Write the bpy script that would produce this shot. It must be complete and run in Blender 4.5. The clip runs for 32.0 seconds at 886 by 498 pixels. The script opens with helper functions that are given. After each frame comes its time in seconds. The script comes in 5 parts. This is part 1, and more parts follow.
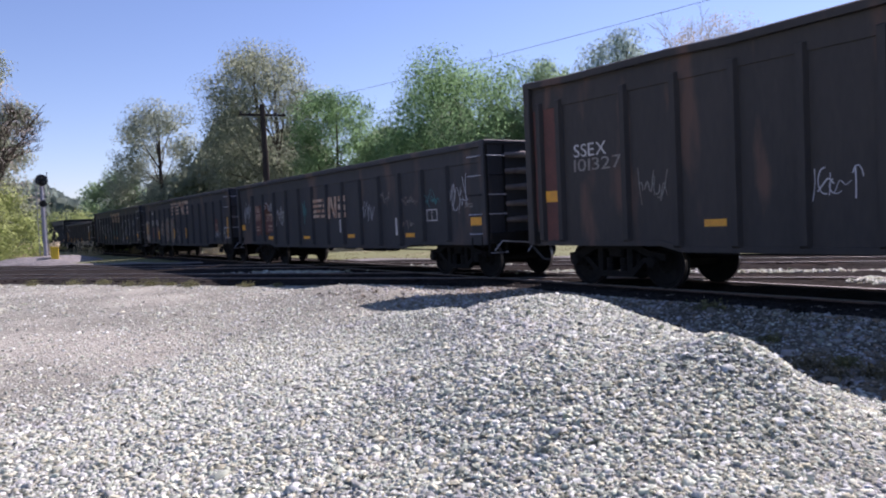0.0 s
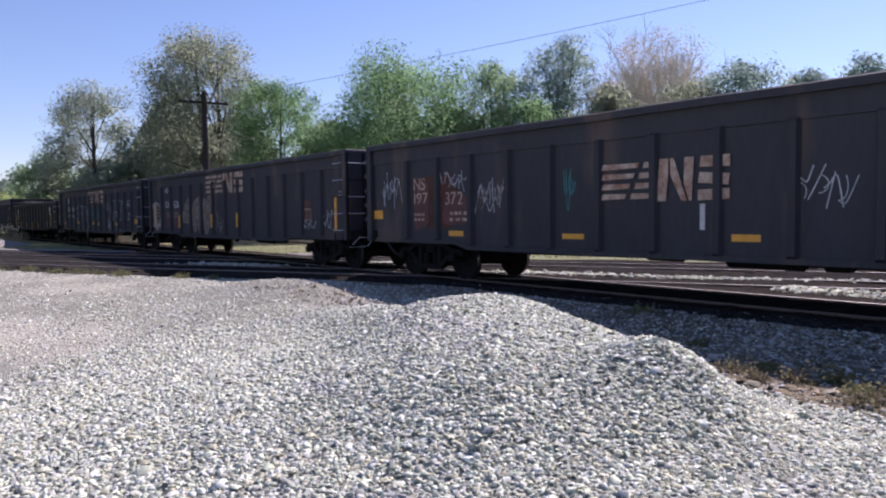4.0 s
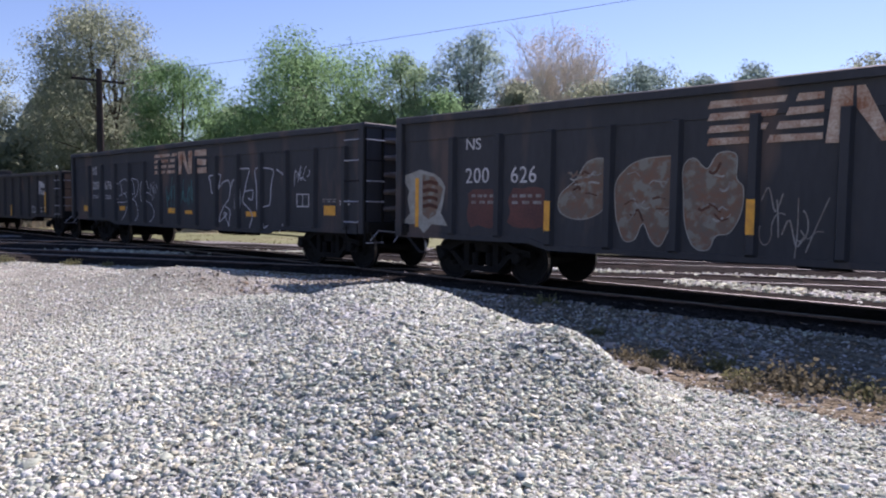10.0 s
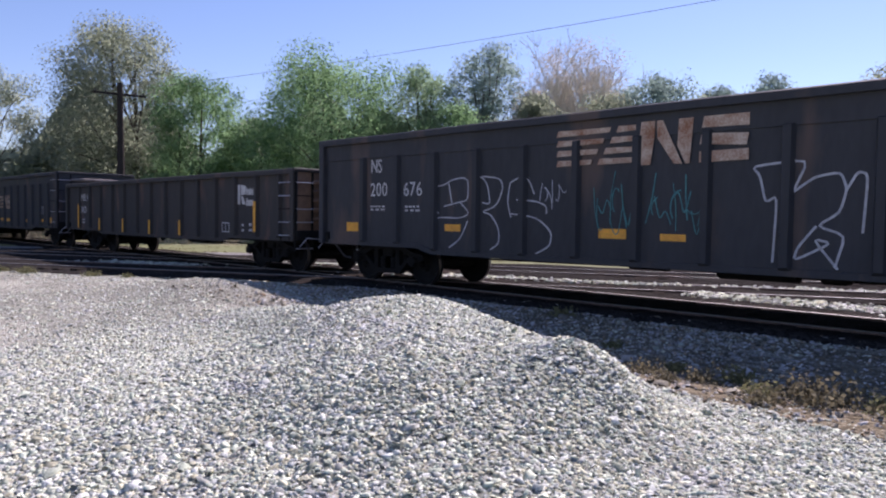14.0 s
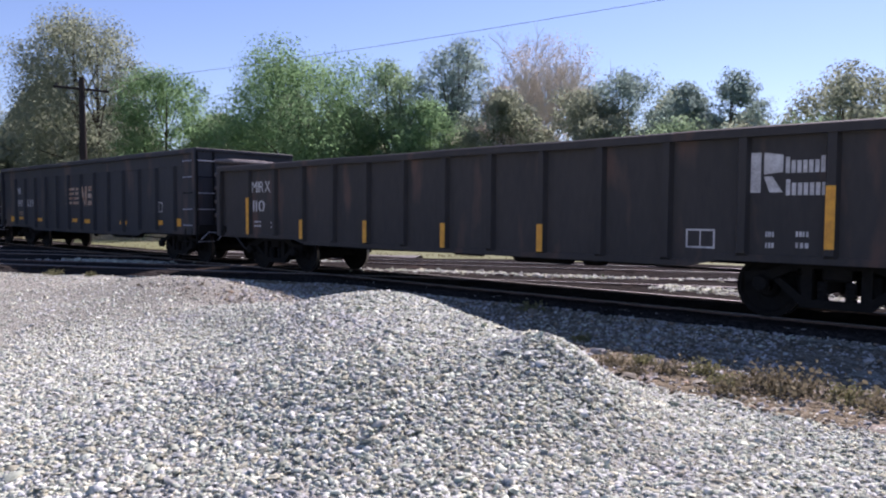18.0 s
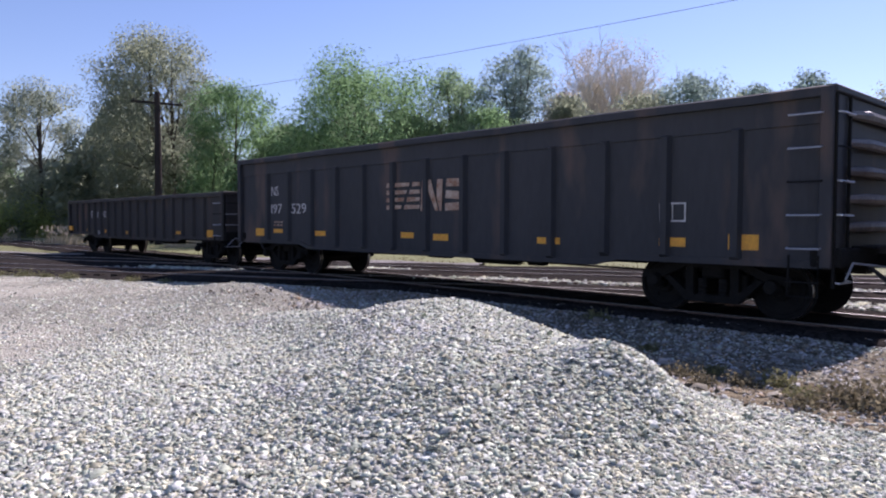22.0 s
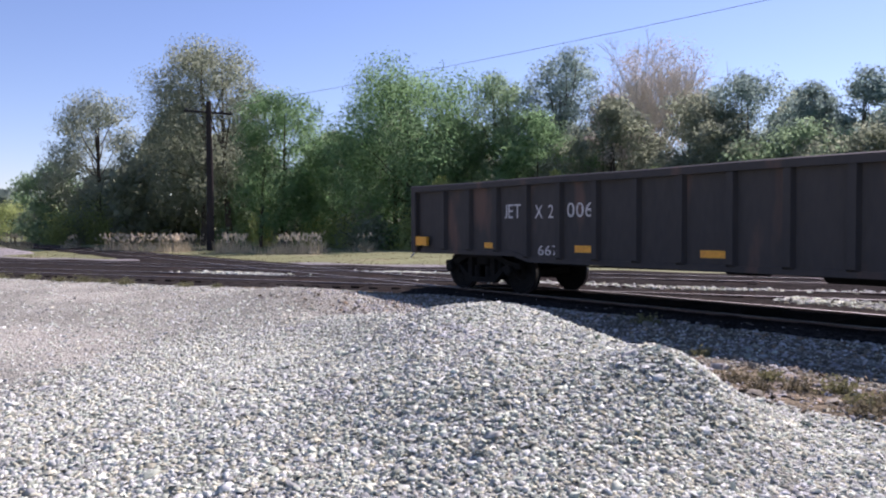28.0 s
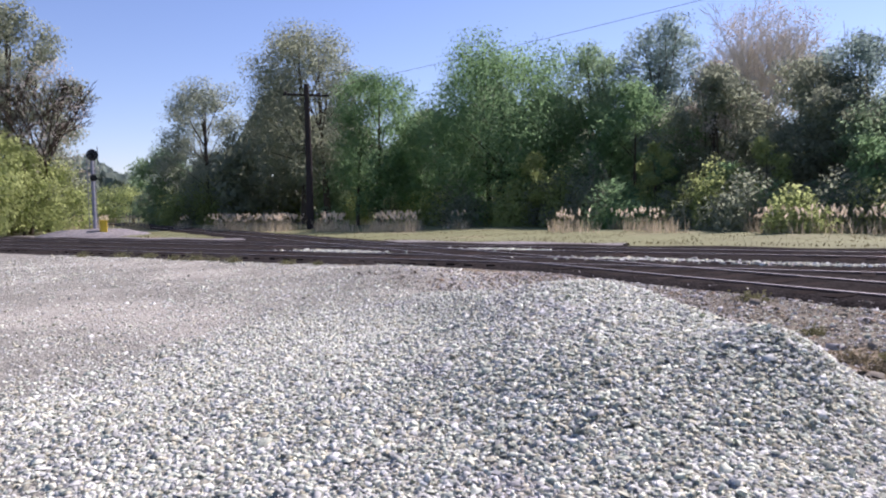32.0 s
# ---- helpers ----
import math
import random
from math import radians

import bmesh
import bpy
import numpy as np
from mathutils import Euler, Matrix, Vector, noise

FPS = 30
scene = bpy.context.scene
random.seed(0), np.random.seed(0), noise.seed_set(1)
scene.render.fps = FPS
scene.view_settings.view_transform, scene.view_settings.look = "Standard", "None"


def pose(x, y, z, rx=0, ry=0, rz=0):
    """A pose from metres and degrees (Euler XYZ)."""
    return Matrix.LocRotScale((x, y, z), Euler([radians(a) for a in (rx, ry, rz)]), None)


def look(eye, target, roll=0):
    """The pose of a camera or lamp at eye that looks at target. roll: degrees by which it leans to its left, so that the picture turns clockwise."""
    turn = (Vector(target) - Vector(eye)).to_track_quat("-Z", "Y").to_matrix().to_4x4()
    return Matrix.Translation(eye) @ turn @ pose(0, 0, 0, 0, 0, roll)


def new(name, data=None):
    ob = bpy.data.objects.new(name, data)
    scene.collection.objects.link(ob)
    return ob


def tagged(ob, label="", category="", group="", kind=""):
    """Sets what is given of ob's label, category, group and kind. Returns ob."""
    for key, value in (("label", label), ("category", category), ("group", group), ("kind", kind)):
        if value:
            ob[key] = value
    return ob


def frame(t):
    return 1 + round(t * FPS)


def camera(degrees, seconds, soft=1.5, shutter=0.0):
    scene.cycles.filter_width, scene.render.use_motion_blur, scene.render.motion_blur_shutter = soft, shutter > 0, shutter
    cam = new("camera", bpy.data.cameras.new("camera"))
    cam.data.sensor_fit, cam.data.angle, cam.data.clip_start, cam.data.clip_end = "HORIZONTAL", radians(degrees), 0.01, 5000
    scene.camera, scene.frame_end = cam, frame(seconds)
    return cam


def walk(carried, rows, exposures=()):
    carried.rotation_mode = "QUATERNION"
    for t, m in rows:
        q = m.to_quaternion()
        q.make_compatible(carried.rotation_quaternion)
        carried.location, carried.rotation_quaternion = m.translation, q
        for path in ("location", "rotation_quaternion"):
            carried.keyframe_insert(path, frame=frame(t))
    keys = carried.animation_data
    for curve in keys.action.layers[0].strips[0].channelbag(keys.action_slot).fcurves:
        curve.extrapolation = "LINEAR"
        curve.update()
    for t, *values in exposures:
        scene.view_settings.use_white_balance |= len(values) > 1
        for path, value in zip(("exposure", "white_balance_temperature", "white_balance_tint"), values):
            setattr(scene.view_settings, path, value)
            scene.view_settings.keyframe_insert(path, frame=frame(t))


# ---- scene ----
# ---------------------------------------------------------------- camera
cam = camera(63.7, 32.0, soft=2.1)
# seconds, x, y, z, pitch, roll, yaw
PATH = [
    (0.0, -0.027, 0.010, 1.371, -2.36, -2.64, 55.30),
    (0.5, -0.032, 0.023, 1.367, -3.02, -2.47, 56.65),
    (1.0, -0.034, 0.023, 1.358, -3.54, -1.49, 57.37),
    (1.5, -0.057, 0.036, 1.361, -4.70, -0.51, 54.75),
    (2.0, -0.054, 0.038, 1.359, -4.28, -1.08, 54.63),
    (2.5, -0.054, 0.038, 1.359, -3.77, -0.80, 54.05),
    (3.0, -0.050, 0.038, 1.364, -3.37, -0.51, 53.31),
    (3.5, -0.038, 0.037, 1.369, -2.61, -0.30, 51.77),
    (5.5, 0.006, 0.009, 1.352, -3.85, -0.64, 48.49),
    (6.0, 0.001, 0.007, 1.349, -4.11, -0.16, 48.07),
    (6.5, 0.002, 0.003, 1.350, -3.49, 0.19, 48.28),
    (7.0, 0.003, 0.011, 1.348, -3.44, 0.38, 48.49),
    (7.5, -0.004, 0.013, 1.350, -3.60, 0.26, 48.68),
    (8.0, 0.002, 0.008, 1.355, -2.82, 0.20, 47.20),
    (8.5, 0.017, 0.012, 1.351, -2.71, 0.49, 42.84),
    (9.0, 0.016, 0.005, 1.348, -3.15, 0.48, 41.62),
    (9.5, 0.015, 0.002, 1.349, -3.31, 0.26, 42.28),
    (10.0, 0.012, 0.005, 1.352, -3.33, 0.75, 43.30),
    (10.5, 0.014, 0.003, 1.350, -2.93, 0.98, 43.14),
    (11.0, 0.017, -0.007, 1.355, -2.20, 0.85, 43.19),
    (11.5, 0.020, -0.010, 1.355, -1.51, 1.11, 43.38),
    (12.0, 0.017, -0.003, 1.356, -1.40, 1.27, 43.66),
    (12.5, 0.017, -0.009, 1.356, -1.42, 0.86, 43.73),
    (13.0, 0.016, -0.010, 1.353, -1.88, 0.77, 44.15),
    (13.5, 0.020, -0.006, 1.356, -2.26, 0.84, 44.35),
    (15.5, 0.017, -0.005, 1.353, -2.43, 0.14, 46.38),
    (16.0, 0.012, 0.001, 1.354, -2.31, 0.70, 47.79),
    (16.5, 0.013, 0.006, 1.352, -2.45, 0.15, 47.88),
    (17.0, 0.012, 0.009, 1.345, -2.99, 0.35, 46.80),
    (17.5, 0.023, 0.015, 1.351, -3.66, 0.44, 43.44),
    (18.0, 0.022, 0.001, 1.355, -2.74, 0.42, 42.20),
    (18.5, 0.020, -0.008, 1.351, -3.01, 0.68, 42.83),
    (19.0, 0.015, -0.009, 1.356, -2.96, 0.32, 43.29),
    (19.5, 0.024, -0.009, 1.355, -2.61, 0.26, 44.03),
    (20.0, 0.021, -0.009, 1.355, -2.58, 0.22, 44.15),
    (20.5, 0.022, -0.010, 1.360, -2.36, 0.16, 44.19),
    (21.0, 0.019, -0.020, 1.359, -1.94, 0.25, 44.17),
    (21.5, 0.014, -0.012, 1.356, -2.50, 0.26, 44.39),
    (22.0, 0.010, -0.021, 1.354, -2.16, 0.19, 47.16),
    (22.5, 0.013, -0.023, 1.347, -1.90, 0.34, 50.35),
    (23.0, -0.006, -0.019, 1.341, -2.67, 0.72, 52.58),
    (23.5, -0.007, -0.018, 1.343, -2.53, 0.43, 54.44),
    (24.0, -0.007, -0.015, 1.349, -2.24, 0.40, 54.38),
    (24.5, -0.003, -0.007, 1.348, -2.15, -0.11, 53.22),
    (25.0, -0.003, -0.002, 1.345, -2.27, -0.17, 51.70),
    (25.5, -0.003, 0.001, 1.344, -2.44, -0.10, 50.65),
    (27.5, 0.002, -0.009, 1.349, -2.20, -0.20, 50.98),
    (28.0, 0.001, -0.007, 1.347, -1.80, -0.30, 50.86),
    (28.5, 0.001, -0.005, 1.348, -1.85, -0.28, 50.58),
    (29.0, -0.009, -0.009, 1.347, -2.57, 0.11, 51.36),
    (29.5, -0.014, -0.007, 1.348, -3.21, 0.29, 53.32),
    (30.0, -0.011, -0.010, 1.348, -3.11, -0.70, 54.69),
    (30.5, -0.009, -0.012, 1.350, -3.09, -0.88, 55.18),
    (31.0, -0.015, -0.014, 1.353, -2.69, -0.65, 55.41),
    (31.5, -0.011, -0.019, 1.353, -2.78, -0.91, 57.06),
    (32.0, -0.009, -0.032, 1.352, -3.56, -1.14, 58.40),
]
walk(cam, [(t, pose(x, y, z, 90 + p, 0, w) @ pose(0, 0, 0, 0, 0, r)) for t, x, y, z, p, r, w in PATH], exposures=[(0.0, 1.0, 6150, 35), (32.0, 1.0, 6150, 35)])

# ---------------------------------------------------------------- light
SUN_TO = Vector((-0.19, 1.10, 1.0)).normalized()
world = bpy.data.worlds.new("world")
scene.world = world
world.use_nodes = True
wn = world.node_tree.nodes
sky = wn.new("ShaderNodeTexSky")
sky.sky_type = "NISHITA"
sky.sun_disc = False
sky.sun_elevation = math.asin(SUN_TO.z)
sky.sun_rotation = math.atan2(SUN_TO.x, SUN_TO.y)
sky.air_density, sky.dust_density, sky.ozone_density = 1.0, 0.1, 3.4
wn["Background"].inputs["Strength"].default_value = 0.068
world.node_tree.links.new(sky.outputs["Color"], wn["Background"].inputs["Color"])
sun = new("sun", bpy.data.lights.new("sun", "SUN"))
sun.data.energy, sun.data.angle, sun.data.color = 3.8, radians(0.6), (1.0, 0.95, 0.87)
sun.matrix_basis = look(SUN_TO * 50, (0, 0, 0))


# ---------------------------------------------------------------- materials
def material(name, base, dark=None, scale=6.0, fine=60.0, rough=0.85, metal=0.0, bump=0.25, island=0.0, objects=0.0, mid=0.5, translucent=0.0, spots=None, stretch=None, speckle=None, tints=()):
    """A procedural surface: two colours mixed by coarse and fine noise, bump, and variation by piece."""
    m = bpy.data.materials.new(name)
    m.use_nodes = True
    n, l = m.node_tree.nodes, m.node_tree.links
    b = n["Principled BSDF"]
    b.inputs["Roughness"].default_value, b.inputs["Metallic"].default_value = rough, metal
    b.inputs["Specular IOR Level"].default_value = 0.0 if rough >= 0.95 else 0.15 if rough >= 0.85 else 0.5
    co = n.new("ShaderNodeTexCoord")
    mp = n.new("ShaderNodeMapping")
    l.new(co.outputs["Object"], mp.inputs["Vector"])
    if stretch:
        mp.inputs["Scale"].default_value = stretch
    a = n.new("ShaderNodeTexNoise")
    a.inputs["Scale"].default_value, a.inputs["Detail"].default_value, a.inputs["Roughness"].default_value = scale, 6, 0.65
    f = n.new("ShaderNodeTexNoise")
    f.inputs["Scale"].default_value, f.inputs["Detail"].default_value = fine, 4
    l.new(mp.outputs["Vector"], a.inputs["Vector"])
    l.new(mp.outputs["Vector"], f.inputs["Vector"])
    ramp = n.new("ShaderNodeValToRGB")
    dark = dark or tuple(c * 0.6 for c in base)
    ramp.color_ramp.elements[0].position, ramp.color_ramp.elements[1].position = mid - 0.16, mid + 0.16
    ramp.color_ramp.elements[0].color, ramp.color_ramp.elements[1].color = (*dark, 1), (*base, 1)
    add = n.new("ShaderNodeMath")
    add.operation = "MULTIPLY_ADD"
    l.new(f.outputs["Fac"], add.inputs[0])
    add.inputs[1].default_value = 0.45
    sub = n.new("ShaderNodeMath")
    sub.operation = "MULTIPLY_ADD"
    l.new(a.outputs["Fac"], sub.inputs[0])
    sub.inputs[1].default_value, sub.inputs[2].default_value = 0.8, -0.13
    l.new(sub.outputs[0], add.inputs[2])
    l.new(add.outputs[0], ramp.inputs["Fac"])
    col = ramp.outputs["Color"]
    if spots:
        s = n.new("ShaderNodeTexNoise")
        s.inputs["Scale"].default_value, s.inputs["Detail"].default_value = spots[1], 8
        l.new(mp.outputs["Vector"], s.inputs["Vector"])
        sr = n.new("ShaderNodeValToRGB")
        sr.color_ramp.elements[0].position, sr.color_ramp.elements[1].position = spots[2], spots[2] + 0.1
        l.new(s.outputs["Fac"], sr.inputs["Fac"])
        mx = n.new("ShaderNodeMix")
        mx.data_type = "RGBA"
        l.new(sr.outputs["Color"], mx.inputs["Factor"])
        l.new(col, mx.inputs["A"])
        mx.inputs["B"].default_value = (*spots[0], 1)
        col = mx.outputs["Result"]
    vor = None
    if speckle:
        vor = n.new("ShaderNodeTexVoronoi")
        vor.inputs["Scale"].default_value = speckle[0]
        l.new(mp.outputs["Vector"], vor.inputs["Vector"])
        sp = n.new("ShaderNodeSeparateColor")
        l.new(vor.outputs["Color"], sp.inputs["Color"])
        sm = n.new("ShaderNodeMapRange")
        sm.inputs["To Min"].default_value, sm.inputs["To Max"].default_value = 1 - speckle[1], 1 + speckle[1]
        l.new(sp.outputs["Red"], sm.inputs["Value"])
        sh = n.new("ShaderNodeHueSaturation")
        l.new(sm.outputs["Result"], sh.inputs["Value"])
        l.new(col, sh.inputs["Color"])
        col = sh.outputs["Color"]
    if tints:
        tg = n.new("ShaderNodeNewGeometry")
        tr = n.new("ShaderNodeValToRGB")
        tr.color_ramp.interpolation = "CONSTANT"
        tr.color_ramp.elements[0].color = (0.5, 0.5, 0.5, 1)
        tr.color_ramp.elements[1].position, tr.color_ramp.elements[1].color = 0.40, (*tints[0], 1)
        for k, c in enumerate(tints[1:]):
            tr.color_ramp.elements.new(0.62 + 0.2 * k).color = (*c, 1)
        fr = n.new("ShaderNodeMath")
        fr.operation = "FRACT"
        tm = n.new("ShaderNodeMath")
        tm.operation = "MULTIPLY"
        tm.inputs[1].default_value = 37.0
        l.new(tg.outputs["Random Per Island"], tm.inputs[0])
        l.new(tm.outputs[0], fr.inputs[0])
        l.new(fr.outputs[0], tr.inputs["Fac"])
        tx = n.new("ShaderNodeMix")
        tx.data_type = "RGBA"
        tx.inputs["Factor"].default_value = 0.6
        l.new(col, tx.inputs["A"])
        l.new(tr.outputs["Color"], tx.inputs["B"])
        col = tx.outputs["Result"]
    if island or objects:
        if island:
            g = n.new("ShaderNodeNewGeometry")
            rnd = g.outputs["Random Per Island"]
        else:
            g = n.new("ShaderNodeObjectInfo")
            rnd = g.outputs["Random"]
        k = island or objects
        mr = n.new("ShaderNodeMapRange")
        mr.inputs["To Min"].default_value, mr.inputs["To Max"].default_value = 1 - k, 1 + k
        l.new(rnd, mr.inputs["Value"])
        hs = n.new("ShaderNodeHueSaturation")
        l.new(mr.outputs["Result"], hs.inputs["Value"])
        l.new(col, hs.inputs["Color"])
        col = hs.outputs["Color"]
    l.new(col, b.inputs["Base Color"])
    if bump:
        bp = n.new("ShaderNodeBump")
        bp.inputs["Strength"].default_value, bp.inputs["Distance"].default_value = bump, 0.02
        l.new(vor.outputs["Distance"] if vor else f.outputs["Fac"], bp.inputs["Height"])
        bp.invert = bool(vor)
        l.new(bp.outputs["Normal"], b.inputs["Normal"])
    if translucent:
        t = n.new("ShaderNodeBsdfTranslucent")
        l.new(col, t.inputs["Color"])
        ms = n.new("ShaderNodeMixShader")
        ms.inputs["Fac"].default_value = translucent
        l.new(b.outputs["BSDF"], ms.inputs[1])
        l.new(t.outputs["BSDF"], ms.inputs[2])
        l.new(ms.outputs["Shader"], n["Material Output"].inputs["Surface"])
    return m


M = dict(
    ground=material("dusty_gravel_ground", (0.32, 0.32, 0.26), (0.235, 0.235, 0.19), scale=0.9, fine=30, rough=0.95, bump=0.9, spots=((0.38, 0.37, 0.30), 0.22, 0.50), speckle=(42, 0.42)),
    stone=material("grey_ballast_stone", (0.56, 0.61, 0.435), (0.40, 0.44, 0.318), scale=14, fine=90, rough=0.95, bump=0.25, island=0.42, spots=((0.37, 0.385, 0.32), 1.0, 0.57), tints=((0.33, 0.37, 0.31), (0.62, 0.65, 0.52), (0.46, 0.42, 0.30))),
    # Brown-grey trackside stone, toned down so that the train's shadow reads darker.
    darkstone=material("shade_toned_brown_stone", (0.36, 0.335, 0.25), (0.21, 0.19, 0.14), scale=9, fine=80, rough=0.95, bump=0.3, island=0.4, tints=((0.16, 0.152, 0.13), (0.36, 0.34, 0.275), (0.265, 0.185, 0.115))),
    palespray=material("cream_grey_spray_paint", (0.36, 0.36, 0.33), (0.24, 0.225, 0.19), scale=4, fine=30, rough=0.8, bump=0.1),
    # Brown ground, darkened below its sunlit tone to deepen the train's shadow.
    cinder=material("shade_darkened_brown_ground", (0.22, 0.205, 0.155), (0.13, 0.118, 0.088), scale=1.4, fine=30, rough=0.95, bump=0.8, speckle=(30, 0.5)),
    # Pale tone stands in for sunlight caught on the end ribs' tops.
    endrib=material("highlight_toned_end_ribs", (0.20, 0.175, 0.16), (0.10, 0.085, 0.08), scale=3, fine=30, rough=0.6),
    bed=material("dark_track_ballast", (0.042, 0.038, 0.034), (0.024, 0.022, 0.020), scale=1.2, fine=26, rough=0.95, bump=0.7, spots=((0.052, 0.039, 0.032), 0.5, 0.60), speckle=(24, 0.45)),
    lightbed=material("pale_crushed_stone", (0.27, 0.26, 0.245), (0.18, 0.17, 0.16), scale=1.5, fine=28, bump=0.9, speckle=(22, 0.45)),
    brown=material("brown_dirt_with_cinders", (0.215, 0.185, 0.125), (0.13, 0.108, 0.072), scale=2.5, fine=30, rough=0.95, bump=0.8, spots=((0.36, 0.32, 0.27), 1.8, 0.56), speckle=(30, 0.5)),
    grass=material("spring_grass_ground", (0.205, 0.22, 0.10), (0.145, 0.155, 0.07), scale=0.35, fine=9, bump=0.6, spots=((0.25, 0.235, 0.125), 0.25, 0.58)),
    field=material("far_meadow", (0.20, 0.21, 0.09), (0.12, 0.14, 0.06), scale=0.05, fine=2, bump=0.2),
    rail_top=material("worn_bright_steel", (0.33, 0.31, 0.28), (0.22, 0.20, 0.18), scale=4, fine=50, rough=0.6, metal=0.5, bump=0.05),
    rail=material("rusty_rail_steel", (0.17, 0.115, 0.085), (0.09, 0.065, 0.052), scale=5, fine=40, rough=0.85, metal=0.0),
    tie=material("creosoted_timber", (0.046, 0.039, 0.033), (0.028, 0.024, 0.021), scale=5, fine=40, rough=0.96, objects=0.35, stretch=(6, 1, 1)),
    black=material("weathered_black_car_paint", (0.036, 0.037, 0.043), (0.023, 0.0245, 0.029), scale=0.9, fine=12, rough=0.7, bump=0.12, spots=((0.085, 0.060, 0.051), 1.1, 0.58), stretch=(1.2, 1.0, 0.32)),
    brownpaint=material("oxide_brown_car_paint", (0.045, 0.039, 0.037), (0.028, 0.026, 0.026), scale=0.9, fine=12, rough=0.72, bump=0.12, spots=((0.105, 0.062, 0.047), 1.3, 0.58), stretch=(1.2, 1.0, 0.32)),
    rust=material("rust_patch", (0.125, 0.058, 0.038), (0.07, 0.038, 0.030), scale=3, fine=30, rough=0.9, bump=0.3),
    redpaint=material("faded_red_oxide_panel", (0.15, 0.058, 0.046), (0.080, 0.038, 0.035), scale=2, fine=25, rough=0.8),
    iron=material("grimy_cast_iron", (0.019, 0.018, 0.017), (0.011, 0.011, 0.011), scale=5, fine=40, rough=0.9, metal=0.0),
    tread=material("polished_wheel_tread", (0.30, 0.28, 0.26), (0.18, 0.16, 0.15), scale=6, fine=50, rough=0.35, metal=0.9, bump=0.05),
    yellow=material("yellow_reflective_tape", (0.90, 0.42, 0.03), (0.62, 0.27, 0.03), scale=8, fine=60, rough=0.5, bump=0.1),
    white=material("worn_white_stencil", (0.66, 0.65, 0.64), (0.36, 0.34, 0.33), scale=10, fine=60, rough=0.7, bump=0.05, mid=0.48),
    logo=material("faded_cream_decal", (0.60, 0.50, 0.40), (0.28, 0.13, 0.075), scale=4, fine=34, rough=0.85, bump=0.1, mid=0.51),
    whitespray=material("white_spray_paint", (0.56, 0.57, 0.60), (0.24, 0.25, 0.28), scale=7, fine=60, rough=0.6, bump=0.05, mid=0.48),
    tealspray=material("teal_spray_paint", (0.055, 0.27, 0.27), (0.035, 0.12, 0.13), scale=7, fine=50, rough=0.6, bump=0.05),
    greyspray=material("grey_pasted_graffiti", (0.30, 0.30, 0.28), (0.14, 0.10, 0.08), scale=3.2, fine=22, rough=0.8, bump=0.1),
    orangespray=material("rust_orange_graffiti_fill", (0.21, 0.105, 0.062), (0.15, 0.125, 0.10), scale=5.0, fine=26, rough=0.8, bump=0.1, mid=0.50, spots=((0.22, 0.21, 0.175), 6.0, 0.52)),
    tan=material("faded_tan_end_paint", (0.27, 0.17, 0.11), (0.15, 0.09, 0.06), scale=2, fine=25, rough=0.8),
    silver=material("silver_painted_steel", (0.55, 0.56, 0.58), (0.38, 0.39, 0.42), scale=6, fine=40, rough=0.45, metal=0.5, bump=0.05),
    darkmetal=material("matt_black_metal", (0.035, 0.037, 0.042), (0.022, 0.023, 0.027), rough=0.6, bump=0.05),
    lens=material("dark_signal_lens", (0.05, 0.05, 0.06), (0.03, 0.03, 0.035), rough=0.15, bump=0.0),
    safety=material("safety_yellow_paint", (0.85, 0.58, 0.03), (0.62, 0.42, 0.03), scale=6, fine=40, rough=0.55),
    polewood=material("weathered_pole_timber", (0.055, 0.045, 0.04), (0.03, 0.025, 0.023), scale=3, fine=30, rough=0.9, stretch=(6, 6, 0.6)),
    wire=material("dark_cable", (0.10, 0.10, 0.11), rough=0.6, bump=0.0),
    bark=material("grey_brown_bark", (0.13, 0.105, 0.08), (0.06, 0.05, 0.04), scale=3, fine=25, rough=0.95, bump=0.5),
    palebark=material("pale_twig_bark", (0.78, 0.72, 0.60), (0.60, 0.55, 0.45), scale=3, fine=25, rough=0.95, bump=0.3),
    leaf_green=material("fresh_green_leaves", (0.25, 0.39, 0.19), (0.185, 0.305, 0.145), scale=0.5, fine=5, rough=0.9, bump=0, island=0.16, translucent=0.68),
    leaf_pale=material("pale_grey_green_leaves", (0.36, 0.41, 0.31), (0.28, 0.325, 0.245), scale=0.5, fine=5, rough=0.9, bump=0, island=0.16, translucent=0.68),
    leaf_mid=material("mid_green_leaves", (0.31, 0.43, 0.245), (0.24, 0.34, 0.195), scale=0.5, fine=5, rough=0.9, bump=0, island=0.16, translucent=0.68),
    leaf_olive=material("olive_spring_leaves", (0.33, 0.37, 0.255), (0.26, 0.295, 0.20), scale=0.5, fine=5, rough=0.9, bump=0, island=0.16, translucent=0.68),
    leaf_dark=material("dark_blue_green_leaves", (0.33, 0.43, 0.37), (0.25, 0.335, 0.285), scale=0.5, fine=5, rough=0.9, bump=0, island=0.16, translucent=0.68),
    leaf_yellow=material("yellow_green_leaves", (0.42, 0.49, 0.20), (0.33, 0.39, 0.155), scale=0.5, fine=5, rough=0.9, bump=0, island=0.16, translucent=0.68),
    leaf_bud=material("pale_buds", (0.58, 0.53, 0.44), (0.42, 0.38, 0.31), scale=0.5, fine=5, rough=0.8, bump=0, island=0.35, translucent=0.35),
    # Greyish green that puts distance haze into the leaf colour.
    leaf_haze=material("haze_toned_foliage", (0.24, 0.30, 0.24), (0.18, 0.23, 0.19), scale=0.2, fine=2, rough=0.9, bump=0, island=0.3, translucent=0.5),
